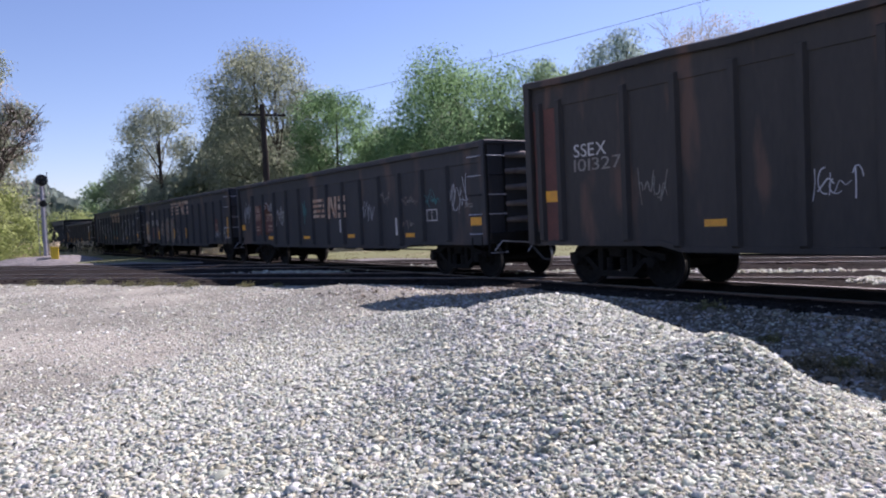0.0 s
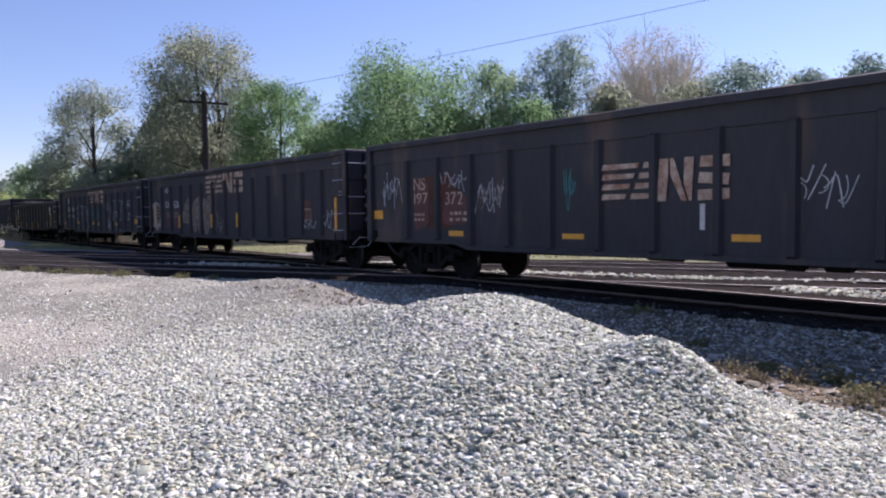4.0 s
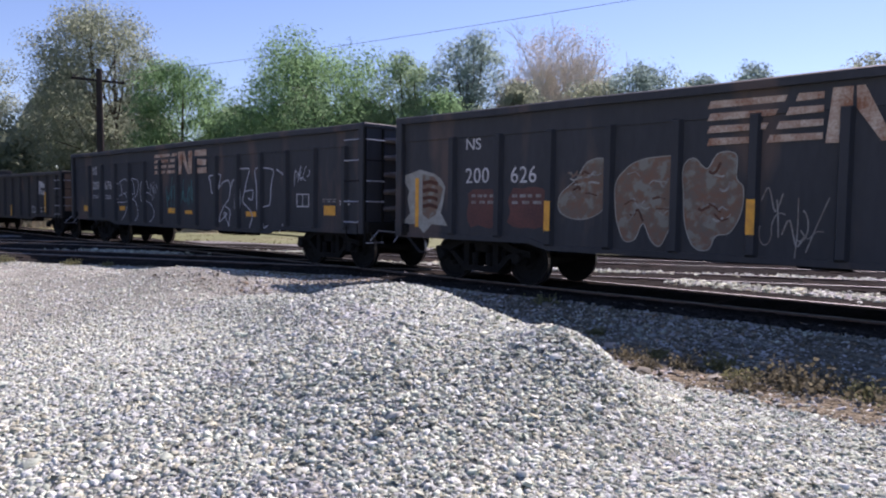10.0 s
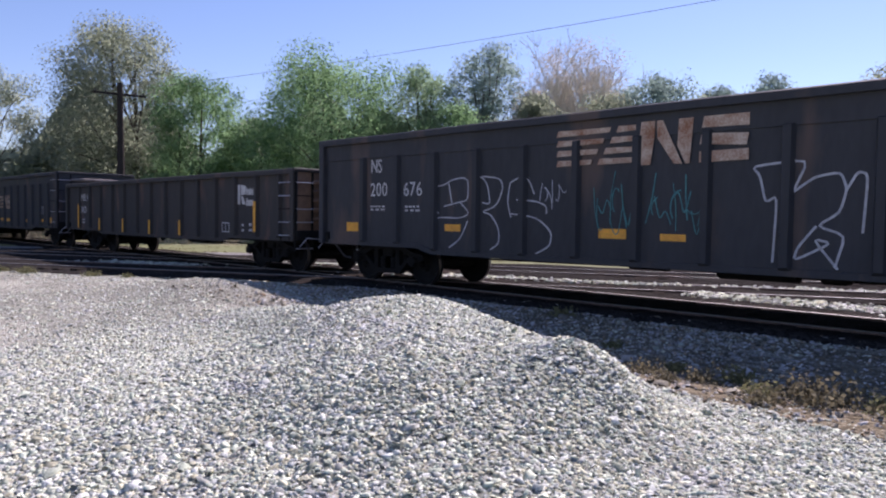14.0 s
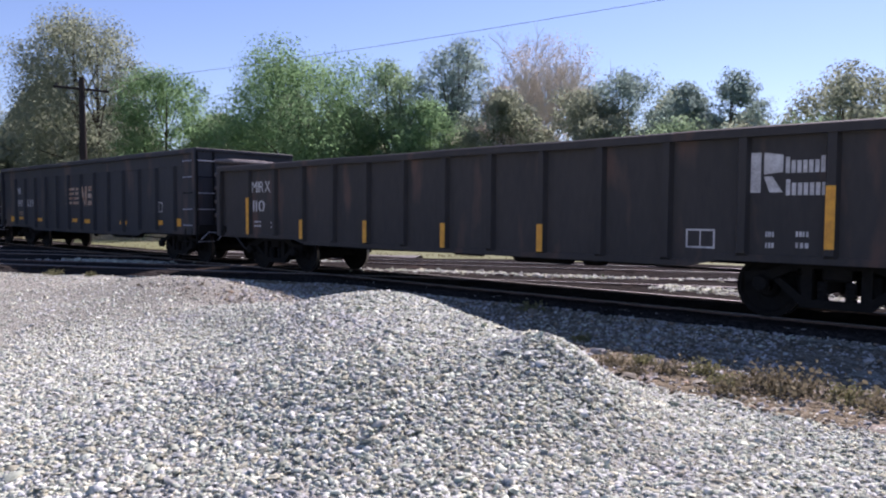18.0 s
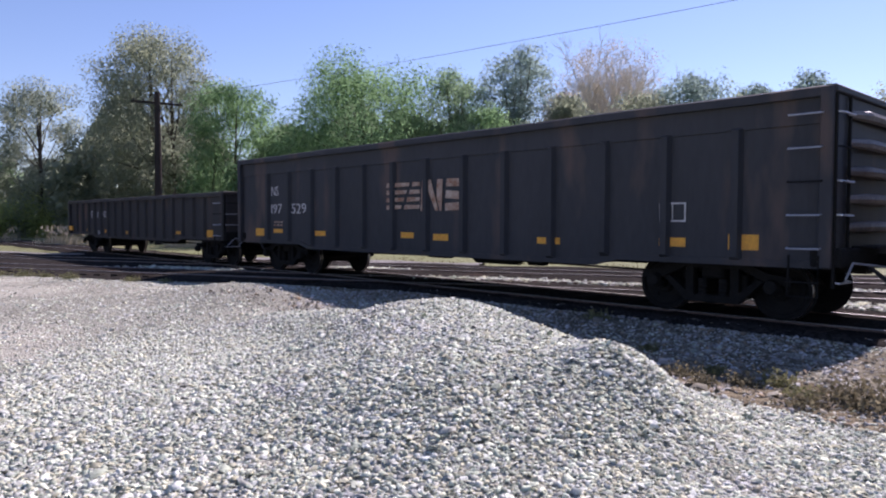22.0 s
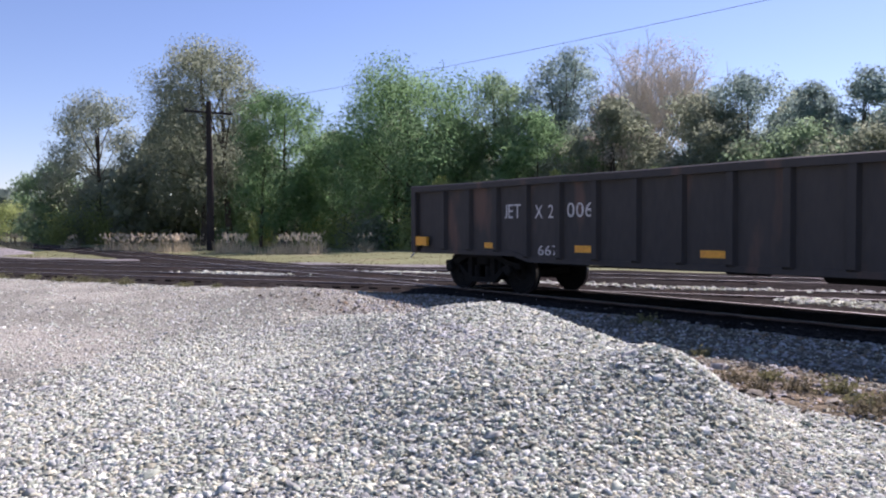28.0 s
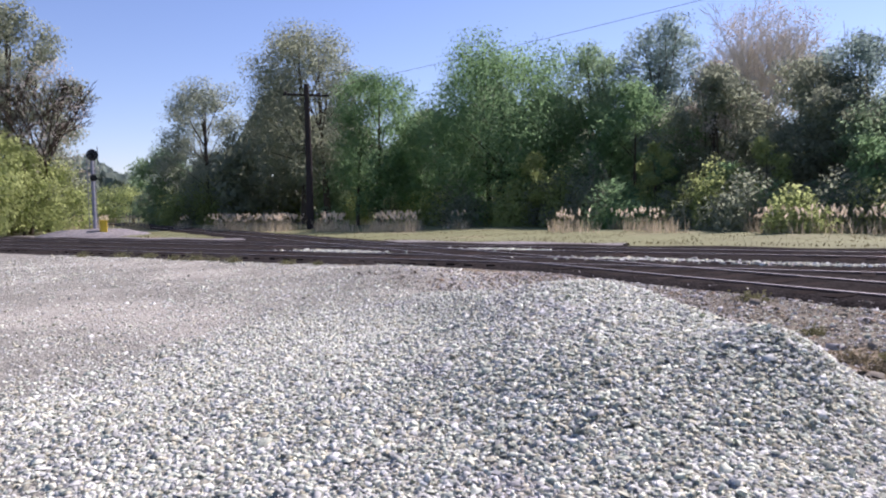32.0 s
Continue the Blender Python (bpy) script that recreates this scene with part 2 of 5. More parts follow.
    straw=material("dry_straw_reeds", (0.62, 0.54, 0.38), (0.42, 0.36, 0.24), scale=1, fine=8, rough=0.9, bump=0, island=0.35, translucent=0.35),
    plume=material("cream_grass_plumes", (0.80, 0.72, 0.56), (0.62, 0.53, 0.38), scale=2, fine=20, rough=0.9, bump=0, island=0.25, translucent=0.5),
    turf=material("short_olive_turf", (0.25, 0.225, 0.115), (0.16, 0.15, 0.075), scale=0.4, fine=9, rough=0.9, bump=0, island=0.3, translucent=0.3),
    scrub=material("tan_scrub_leaves", (0.24, 0.215, 0.135), (0.15, 0.13, 0.08), scale=4, fine=20, rough=0.9, bump=0, island=0.4, translucent=0.35),
    mast=material("grey_painted_mast", (0.30, 0.315, 0.36), (0.20, 0.21, 0.245), scale=6, fine=40, rough=0.6, bump=0.05),
    weed=material("small_weed_leaves", (0.24, 0.24, 0.12), (0.15, 0.15, 0.075), scale=4, fine=20, rough=0.9, bump=0, island=0.35, translucent=0.4),
)


# ---------------------------------------------------------------- mesh helpers
def finish(name, bm, mat, parent=None, label="", smooth=False):
    me = bpy.data.meshes.new(name)
    bm.to_mesh(me)
    bm.free()
    me.materials.append(M[mat] if isinstance(mat, str) else mat)
    if smooth:
        me.polygons.foreach_set("use_smooth", [True] * len(me.polygons))
    ob = new(name, me)
    if parent:
        ob.parent = parent
    if label:
        tagged(ob, label)
    return ob


def part(name, bm, mat, parent, label="", smooth=False):
    return finish(name, bm, mat, parent, label, smooth)


def raw(name, verts, faces, mat, parent=None, label=""):
    """A mesh from arrays of corners and equal-sided faces."""
    verts, faces = np.asarray(verts, np.float32), np.asarray(faces, np.int32)
    me = bpy.data.meshes.new(name)
    k = faces.shape[1]
    me.vertices.add(len(verts))
    me.vertices.foreach_set("co", verts.ravel())
    me.loops.add(faces.size)
    me.loops.foreach_set("vertex_index", faces.ravel())
    me.polygons.add(len(faces))
    me.polygons.foreach_set("loop_start", np.arange(0, faces.size, k, dtype=np.int32))
    me.update(calc_edges=True)
    me.materials.append(M[mat])
    ob = new(name, me)
    if parent:
        ob.parent = parent
    if label:
        tagged(ob, label)
    return ob


def add_box(bm, x0, x1, y0, y1, z0, z1, bevel=0.0, m=None):
    g = bmesh.ops.create_cube(bm, size=1)["verts"]
    for v in g:
        v.co = Vector(((x0 + x1) / 2 + v.co.x * (x1 - x0), (y0 + y1) / 2 + v.co.y * (y1 - y0), (z0 + z1) / 2 + v.co.z * (z1 - z0)))
    if bevel:
        edges = list({e for v in g for e in v.link_edges})
        r = bmesh.ops.bevel(bm, geom=edges, offset=bevel, segments=1, affect="EDGES")
        g = r["verts"]
    if m is not None:
        bmesh.ops.transform(bm, matrix=m, verts=list({v for v in g}))
    return bm


def box(x0, x1, y0, y1, z0, z1, bevel=0.0):
    return add_box(bmesh.new(), x0, x1, y0, y1, z0, z1, bevel)


def add_tube(bm, points, radii, sides=6, caps=True):
    """A tapered tube through the points."""
    rings = []
    pts = [Vector(p) for p in points]
    if not hasattr(radii, "__len__"):
        radii = [radii] * len(pts)
    for i, p in enumerate(pts):
        d = (pts[min(i + 1, len(pts) - 1)] - pts[max(i - 1, 0)]).normalized()
        u = d.cross(Vector((0, 0, 1)) if abs(d.z) < 0.9 else Vector((1, 0, 0))).normalized()
        w = d.cross(u)
        rings.append([bm.verts.new(p + (u * math.cos(a) + w * math.sin(a)) * radii[i]) for a in [2 * math.pi * k / sides for k in range(sides)]])
    for a, b in zip(rings, rings[1:]):
        for k in range(sides):
            bm.faces.new((a[k], a[(k + 1) % sides], b[(k + 1) % sides], b[k]))
    if caps:
        bm.faces.new(rings[0][::-1])
        bm.faces.new(rings[-1])
    return bm


def tube(points, radii, sides=6):
    return add_tube(bmesh.new(), points, radii, sides)


def lathe(bm, profile, axis="Y", segs=24):
    """A closed turned form: (radius, along) pairs round an axis through the origin."""
    rings = []
    for r, h in profile:
        ring = []
        for k in range(segs):
            a = 2 * math.pi * k / segs
            c, s = r * math.cos(a), r * math.sin(a)
            ring.append(bm.verts.new((c, h, s) if axis == "Y" else (c, s, h) if axis == "Z" else (h, c, s)))
        rings.append(ring)
    for a, b in zip(rings, rings[1:]):
        for k in range(segs):
            bm.faces.new((a[k], a[(k + 1) % segs], b[(k + 1) % segs], b[k]))
    bm.faces.new(rings[0][::-1])
    bm.faces.new(rings[-1])
    bmesh.ops.recalc_face_normals(bm, faces=bm.faces)
    return bm


def empty(name, m=None):
    ob = new(name)
    ob.empty_display_size = 0.5
    if m is not None:
        ob.matrix_basis = m
    return ob


# ---------------------------------------------------------------- ground
DIAG = radians(26.5)
UX, UY = math.cos(DIAG), math.sin(DIAG)
CX, CY = -11.0, 14.4
TRACK_Y = 10.97
rng = np.random.default_rng(7)


def diag(u, q):
    """A place on the diagonal line: u along it, q across it, away from the camera."""
    return CX + u * UX - q * UY, CY + u * UY + q * UX


def across(x, y):
    return -(x - CX) * UY + (y - CY) * UX


def smooth(a, b, v):
    t = np.clip((v - a) / (b - a), 0, 1)
    return t * t * (3 - 2 * t)


def bumps(x, y):
    return 0.012 * np.sin(1.7 * x + 0.6 * y) * np.cos(1.1 * y - 0.4 * x) + 0.006 * np.sin(5.3 * x + 2.1 * y)


def segment(x, y, ax, ay, bx, by):
    t = np.clip(((x - ax) * (bx - ax) + (y - ay) * (by - ay)) / ((bx - ax) ** 2 + (by - ay) ** 2), 0, 1)
    return t, np.hypot(x - ax - t * (bx - ax), y - ay - t * (by - ay))


def pile_z(x, y):
    """Height of the heap of crushed stone above the lot."""
    t, _ = segment(x, y, -5.09, 4.66, -3.22, 4.04)
    ex, ey = x + 5.09 - 1.87 * t, y - 4.66 + 0.62 * t
    d = np.hypot(ex, np.where(ey < 0, 0.74 * ey, ey))
    ridge = (0.608 - 0.148 * t) * np.exp(-(d / (1.218 - 0.188 * t)) ** 2.6)
    apron = 0.20 * np.exp(-((x + 4.2) / 2.0) ** 2 - ((y - 2.2) / 1.5) ** 2) + 0.09 * np.exp(-((x + 3.7) / 1.1) ** 2 - ((y - 2.7) / 0.7) ** 2)
    lump = 0.147 * np.exp(-((x + 2.72) ** 2 + (y - 4.17) ** 2) / 0.40 ** 2)
    saddle = 0.26 * np.exp(-((x + 7.4) / 1.3) ** 2 - ((y - 5.2) / 0.9) ** 2)
    return ridge + apron + lump + saddle + 0.02 * np.sin(3.1 * x + 1.3 * y) * np.sin(2.3 * y - x) * smooth(0.05, 0.3, ridge + apron)


def lot_z(x, y):
    inside = np.minimum(9.9 - y, -3.9 - across(x, y))
    dip = 0.02 * smooth(4.9, 6.0, y) * smooth(-13.0, -10.3, x)
    crest = 0.27 * np.exp(-((x + 11.6) / 2.5) ** 2 - ((y - 6.1) / 1.5) ** 2)
    return np.maximum(-0.05 - dip, -0.22) + crest - (0.17 - dip) * (1 - smooth(-0.1, 0.9, inside)) + bumps(x, y)


def ground_z(x, y):
    return lot_z(x, y) + pile_z(x, y)


def sheet(name, xs, ys, height, mat, label, category="ground"):
    gx, gy = np.meshgrid(xs, ys)
    v = np.stack([gx, gy, height(gx, gy)], -1).reshape(-1, 3)
    w, h = len(xs), len(ys)
    i = np.arange(w * h).reshape(h, w)
    f = np.stack([i[:-1, :-1], i[:-1, 1:], i[1:, 1:], i[1:, :-1]], -1).reshape(-1, 4)
    ob = raw(name, v, f, mat)
    ob.data.polygons.foreach_set("use_smooth", [True] * len(f))
    return tagged(ob, label, category, kind="structure")


sheet("ground", np.linspace(-1500, 1500, 41), np.linspace(-1500, 1500, 41), lambda x, y: 0 * x - 0.34, "field", "flat open land running to the horizon")
sheet("gravel_lot", np.r_[np.linspace(-60, -14, 60), np.linspace(-13.6, 1.5, 90), np.linspace(2, 14, 20)], np.r_[np.linspace(-14, -1, 14), np.linspace(-0.7, 10.2, 84)], ground_z, "ground", "dusty pale gravel lot beside the tracks")


def diag_strip(name, u0, u1, nu, q0, q1, nq, z, mat, label, wobble=0.15):
    us, qs = np.linspace(u0, u1, nu), np.linspace(q0, q1, nq)
    gu, gq = np.meshgrid(us, qs)
    edge = np.where((gq == q0) | (gq == q1), 1.0, 0.0)
    gq2 = gq + edge * wobble * (np.sin(gu * 0.9) + np.sin(gu * 2.3 + 1))
    x, y = diag(gu, gq2)
    v = np.stack([x, y, z + 0.02 * np.sin(gu * 1.3 + gq * 2) * (1 - edge) - 0.10 * edge], -1).reshape(-1, 3)
    i = np.arange(nu * nq).reshape(nq, nu)
    f = np.stack([i[:-1, :-1], i[:-1, 1:], i[1:, 1:], i[1:, :-1]], -1).reshape(-1, 4)
    return tagged(raw(name, v, f, mat), label, "ground", kind="structure")


diag_strip("grass_verge", -110, 110, 120, 4.9, 60, 22, -0.085, "grass", "rough spring grass between the tracks and the trees")
diag_strip("gravel_track_road", -110, -4, 100, 4.9, 6.3, 4, -0.065, "lightbed", "pale gravel service road along the tracks")
diag_strip("diagonal_ballast", -120, 90, 240, -4.1, 5.2, 12, -0.040, "bed", "dark cinder-stained ballast under two crossing tracks")
sheet("train_track_ballast", np.linspace(-200, 60, 300), np.array([9.2, 9.5, 9.95, 10.4, 11.0, 11.6, 12.2, 12.8, 13.3]), lambda x, y: -0.038 - 0.17 * ((y < 9.4) | (y > 13.2)) + 0.012 * np.sin(2.2 * x + 3 * y), "bed", "dark ballast bed under the train's track")


def patch(name, cx, cy, rx, ry, turn, mat, label, lift, ragged=0.25, seed=1):
    """An irregular patch lying on the ground."""
    r = np.random.default_rng(seed)
    n, rings = 40, 7
    ph = r.uniform(0, 6.28, 4)
    v = [(cx, cy, 0)]
    for k in range(1, rings + 1):
        for j in range(n):
            a = 2 * math.pi * j / n
            s = k / rings * (1 + ragged * (math.sin(2 * a + ph[0]) * 0.5 + math.sin(5 * a + ph[1]) * 0.35 + math.sin(9 * a + ph[2]) * 0.3))
            dx, dy = rx * s * math.cos(a), ry * s * math.sin(a)
            v.append((cx + dx * math.cos(turn) - dy * math.sin(turn), cy + dx * math.sin(turn) + dy * math.cos(turn), k))
    v = np.array(v)
    edge = v[:, 2] == rings
    v[:, 2] = ground_z(v[:, 0], v[:, 1]) + np.where(edge, -0.02, lift)
    f = []
    for j in range(n):
        f.append((0, 1 + j, 1 + (j + 1) % n, 0))
    tri = np.array([q[:3] for q in f])
    quads = np.array([(1 + (k - 1) * n + j, 1 + k * n + j, 1 + k * n + (j + 1) % n, 1 + (k - 1) * n + (j + 1) % n) for k in range(1, rings) for j in range(n)])
    faces = np.concatenate([tri, quads[:, [0, 1, 2]], quads[:, [0, 2, 3]]])
    return tagged(raw(name, v, faces, mat), label, "ground", kind="structure")


# Darker patch laid where the train's shadow falls, to deepen it.
patch("cinder_ground", -4.4, 7.9, 6.6, 1.7, 0.0, "cinder", "brown ground between the heap and the track, darkened where the train's shadow falls", 0.006, seed=8)
patch("brown_dirt", -0.6, 5.95, 4.0, 0.85, radians(-6), "brown", "brown dirt with cinders beside the stone heap", 0.012, seed=3)
patch("brown_dirt_edge", -12.0, 8.2, 4.6, 0.42, radians(22), "brown", "reddish brown dirt along the ballast edge", 0.012, seed=5)
PALE = ((-20.6, 8.7, 2.2, 0.36, 11), (-17.3, 12.7, 1.5, 0.32, 12), (-11.7, 12.7, 2.3, 0.40, 13), (-8.5, 14.05, 2.0, 0.24, 14), (-2.5, 17.4, 5.5, 0.26, 16))
for px, py, ru, rq, sd in PALE:
    ob = patch("pale_ballast_patch", px, py, ru, rq, DIAG, "lightbed", "pale fresh ballast between dark tracks", 0.0, seed=sd)
    co = np.empty(len(ob.data.vertices) * 3, np.float32)
    ob.data.vertices.foreach_get("co", co)
    co = co.reshape(-1, 3)
    co[:, 2] = -0.012 - 0.05 * smooth(0.2, 1.0, np.hypot(((co[:, 0] - px) * UX + (co[:, 1] - py) * UY) / ru, (-(co[:, 0] - px) * UY + (co[:, 1] - py) * UX) / rq))
    ob.data.vertices.foreach_set("co", co.ravel())

ob = patch("pale_ballast_patch", -1.5, 13.25, 5.2, 0.62, 0.03, "lightbed", "pale fresh gravel beside the train's track", 0.0, seed=15)
co = np.empty(len(ob.data.vertices) * 3, np.float32)
ob.data.vertices.foreach_get("co", co)
co = co.reshape(-1, 3)
co[:, 2] = -0.005 - 0.06 * smooth(0.2, 1.0, np.hypot((co[:, 0] + 1.5) / 5.2, (co[:, 1] - 13.25) / 0.62))
ob.data.vertices.foreach_set("co", co.ravel())


# ---------------------------------------------------------------- loose stones
def block():
    """An angular chip: eight corners, an open underside, ten triangles."""
    v = np.array([(x, y, z) for z in (-1, 1) for y in (-1, 1) for x in (-1, 1)], float)
    v[4:, :2] *= 0.66
    f = np.array([(4, 5, 7), (4, 7, 6), (0, 1, 5), (0, 5, 4), (2, 6, 7), (2, 7, 3), (0, 4, 6), (0, 6, 2), (1, 3, 7), (1, 7, 5)])
    return v, f


def turns(n, r):
    q = r.normal(size=(n, 4))
    q /= np.linalg.norm(q, axis=1)[:, None]
    w, x, y, z = q.T
    return np.stack([1 - 2 * (y * y + z * z), 2 * (x * y - z * w), 2 * (x * z + y * w), 2 * (x * y + z * w), 1 - 2 * (x * x + z * z), 2 * (y * z - x * w), 2 * (x * z - y * w), 2 * (y * z + x * w), 1 - 2 * (x * x + y * y)], -1).reshape(n, 3, 3)


def tilts(n, r, spread):
    """Random turns about the vertical with a moderate tilt."""
    a, t, d = r.uniform(0, 6.283, n), r.normal(0, spread, n), r.uniform(0, 6.283, n)
    ca, sa, o = np.cos(a), np.sin(a), np.zeros(n)
    spin = np.stack([ca, -sa, o, sa, ca, o, o, o, o + 1], -1).reshape(n, 3, 3)
    ux, uy, ct, st = np.cos(d), np.sin(d), np.cos(t), np.sin(t)
    k = 1 - ct
    tip = np.stack([ct + ux * ux * k, ux * uy * k, uy * st, ux * uy * k, ct + uy * uy * k, -ux * st, -uy * st, ux * st, ct], -1).reshape(n, 3, 3)
    return tip @ spin


def stones(name, x, y, z, size, mat, label, seed):
    r = np.random.default_rng(seed)
    v, f = block()
    n = len(x)
    shape = (v[None] + r.uniform(-0.52, 0.52, (n, 8, 3))) * (size[:, None, None] / 2) * r.uniform([1.0, 0.60, 0.24], [1.75, 1.05, 0.50], (n, 3))[:, None, :]
    p = np.einsum("nij,nkj->nki", tilts(n, r, 0.42), shape) + np.stack([x, y, z], -1)[:, None, :]
    return tagged(raw(name, p.reshape(-1, 3), (f[None] + 8 * np.arange(n)[:, None, None]).reshape(-1, 3), mat), label, "stones", kind="stuff")


def scatter(n, x0, x1, y0, y1, chance):
    x, y = rng.uniform(x0, x1, n), rng.uniform(y0, y1, n)
    k = rng.uniform(0, 1, n) < chance(x, y)
    return x[k], y[k]


def heap_cover(x, y):
    """How thickly the loose stone lies: on the heap, and round the camera's feet."""
    near = smooth(7.6, 6.0, np.hypot(x, y) - 3.2 * smooth(0.05, 0.45, np.arctan2(y, -x)) + 0.35 * np.sin(1.7 * x + 0.8 * y)) * smooth(6.2, 4.6, y)
    return np.maximum(smooth(0.02, 0.12, pile_z(x, y) + 0.04 * np.sin(2 * x + y)), near)


def trodden(x, y):
    """Thins the loose stone out towards the spot where one stands, and to its sides."""
    return smooth(2.2, 2.8, np.hypot(x, y) + 0.2 * np.sin(3 * x)) * smooth(1.75, 1.45, np.arctan2(y, -x)) * smooth(-0.9, 0.5, y + 0.2 * np.sin(2 * x))


x, y = scatter(350000, -11.4, 0.6, -0.8, 6.8, lambda x, y: (0.05 * (y < 5.6) + 0.95 * heap_cover(x, y)) * np.clip(1.2 - 0.075 * np.hypot(x, y), 0.42, 1) * trodden(x, y))
sz = rng.lognormal(math.log(0.0195), 0.30, len(x))
stones("stone_heap", x, y, ground_z(x, y) + sz * rng.uniform(-0.15, 0.4, len(x)), sz, "stone", "heap of pale grey crushed ballast stones", 21)
x, y = scatter(165000, -26, 6, -5.0, 9.7, lambda x, y: (0.12 + 0.26 * smooth(-0.6, 1.2, np.sin(0.55 * x - 1.3 * y) + np.sin(0.9 * y + 0.3 * x + 1)) + 0.5 * smooth(4.5, 7.0, y + 0.35 * (x + 8))) * (across(x, y) < -4.0) * (1 - heap_cover(x, y) * trodden(x, y)) * ((x < -11.0) | (y < 5.4)))
sz = rng.lognormal(math.log(0.024), 0.36, len(x))
stones("scattered_gravel", x, y, ground_z(x, y) + sz * 0.1, sz, "stone", "loose gravel strewn over the dusty lot", 22)
x, y = scatter(26000, -11.5, 3.0, 5.2, 9.8, lambda x, y: (0.48 + 0.2 * np.sin(1.9 * x + y)) * (1 - heap_cover(x, y)) )
sz = rng.lognormal(math.log(0.022), 0.40, len(x))
stones("trackside_stones", x, y, np.maximum(ground_z(x, y), -0.075 - 0.5 * np.maximum(9.55 - y, 0)) + 0.016 + sz * 0.2, sz, "darkstone", "spread of brown-grey stones between the heap and the track, toned down for the train's shadow", 24)
x, y = scatter(22000, -10.5, 3.5, 6.3, 9.5, lambda x, y: (0.22 + 0.16 * np.sin(1.3 * x - 0.7 * y)) * (1 - heap_cover(x, y)))
sz = rng.lognormal(math.log(0.021), 0.35, len(x))
stones("pale_trackside_gravel", x, y, ground_z(x, y) + 0.01 + sz * 0.1, sz, "stone", "pale gravel strewn along the track", 25)
x, y = [], []
for px, py, ru, rq, sd in PALE:
    u, q = rng.normal(0, 0.42, 420) * ru, rng.normal(0, 0.5, 420) * rq
    x.append(px + u * UX - q * UY)
    y.append(py + u * UY + q * UX)
x.append(rng.uniform(-6.3, 3.4, 1500))
y.append(13.25 + rng.normal(0, 0.27, 1500))
x, y = np.concatenate(x), np.concatenate(y)
sz = rng.lognormal(math.log(0.055), 0.3, len(x))
stones("ballast_stones", x, y, np.full(len(x), -0.022), sz, "stone", "pale ballast stones lying between the tracks", 23)


# ---------------------------------------------------------------- tracks
def rail_mesh(length):
    """A flat-bottomed rail along x from 0, its head's top at z = 0."""
    prof = [(-0.07, -0.172), (0.07, -0.172), (0.07, -0.160), (0.012, -0.140), (0.010, -0.048), (0.034, -0.038), (0.036, -0.008), (0.028, 0.0), (-0.028, 0.0), (-0.036, -0.008), (-0.034, -0.038), (-0.010, -0.048), (-0.012, -0.140), (-0.07, -0.160)]
    bm = bmesh.new()
    a, b = [[bm.verts.new((x, py, pz)) for py, pz in prof] for x in (0, length)]
    n = len(prof)
    for k in range(n):
        f = bm.faces.new((a[k], b[k], b[(k + 1) % n], a[(k + 1) % n]))
        f.material_index = 1 if k in (6, 7, 8) else 0
    bm.faces.new(a), bm.faces.new(b[::-1])
    bmesh.ops.recalc_face_normals(bm, faces=bm.faces)
    return bm


def tie_mesh():
    me = bpy.data.meshes.new("tie")
    bm = box(-0.115, 0.115, -1.3, 1.3, -0.18, 0.0, 0.012)
    bm.to_mesh(me)
    bm.free()
    me.materials.append(M["tie"])
    return me


TIE = tie_mesh()


def track(name, label, m, x0, x1, t0, t1, sink=0.0):
    """A track along its own x axis: two rails, and ties between t0 and t1."""
    top = empty(name, m)
    tagged(top, label, "railway track", "tracks")
    for s in (-1, 1):
        r = part("rail", rail_mesh(x1 - x0), "rail", top, "rusty rail with a bright worn head")
        r.data.materials.append(M["rail_top"])
        r.location = (x0, s * 0.7525, -sink)
    r = np.random.default_rng(int(abs(x0)))
    xx = t0
    while xx < t1:
        o = new("tie", TIE)
        o.parent = top
        o.location = (xx + r.uniform(-0.03, 0.03), r.uniform(-0.05, 0.05), -0.030 - sink + r.uniform(-0.015, 0.006))
        o.rotation_euler = (0, 0, r.uniform(-0.02, 0.02))
        xx += 0.53
    return top


track("railway_track", "straight track with dark ties that carries the train", pose(0, TRACK_Y, 0), -230, 60, -40, 8)
for q, lab in ((-2.2, "track crossing at a slant, on dark ballast"), (1.7, "second slanting track next to the service road")):
    dx, dy = diag(0, q)
    track("railway_track", lab, pose(dx, dy, 0, 0, 0, 26.5), -130, 90, -26, 22, 0.006)


# ---------------------------------------------------------------- trees
def limbs(bm, base, top, radius, tips, r, sides=7):
    """A trunk from base to top and a bent limb from it to each tip."""
    b, t = Vector(base), Vector(top)
    mid = b.lerp(t, 0.5) + Vector((r.uniform(-0.3, 0.3), r.uniform(-0.3, 0.3), 0))
    add_tube(bm, [b - Vector((0, 0, 0.3)), b.lerp(mid, 0.4), mid, t], [radius * 1.25, radius, radius * 0.6, radius * 0.12], sides)
    for tip in tips:
        tip = Vector(tip)
        k = min(0.95, max(0.3, (tip.z - b.z) / max(t.z - b.z, 0.1) * 0.6 + r.uniform(-0.1, 0.1)))
        s = b.lerp(mid, k * 2) if k < 0.5 else mid.lerp(t, k * 2 - 1)
        bend = s.lerp(tip, 0.5) + Vector((r.uniform(-0.4, 0.4), r.uniform(-0.4, 0.4), r.uniform(-0.1, 0.5)))
        q = radius * r.uniform(0.18, 0.34)
        add_tube(bm, [s, bend, tip], [q, q * 0.6, q * 0.2], 4, False)


def leaves(points, size, r, droop=0.3):
    """Two-sided leaf clumps: four corners, folded along the middle."""
    n = len(points)
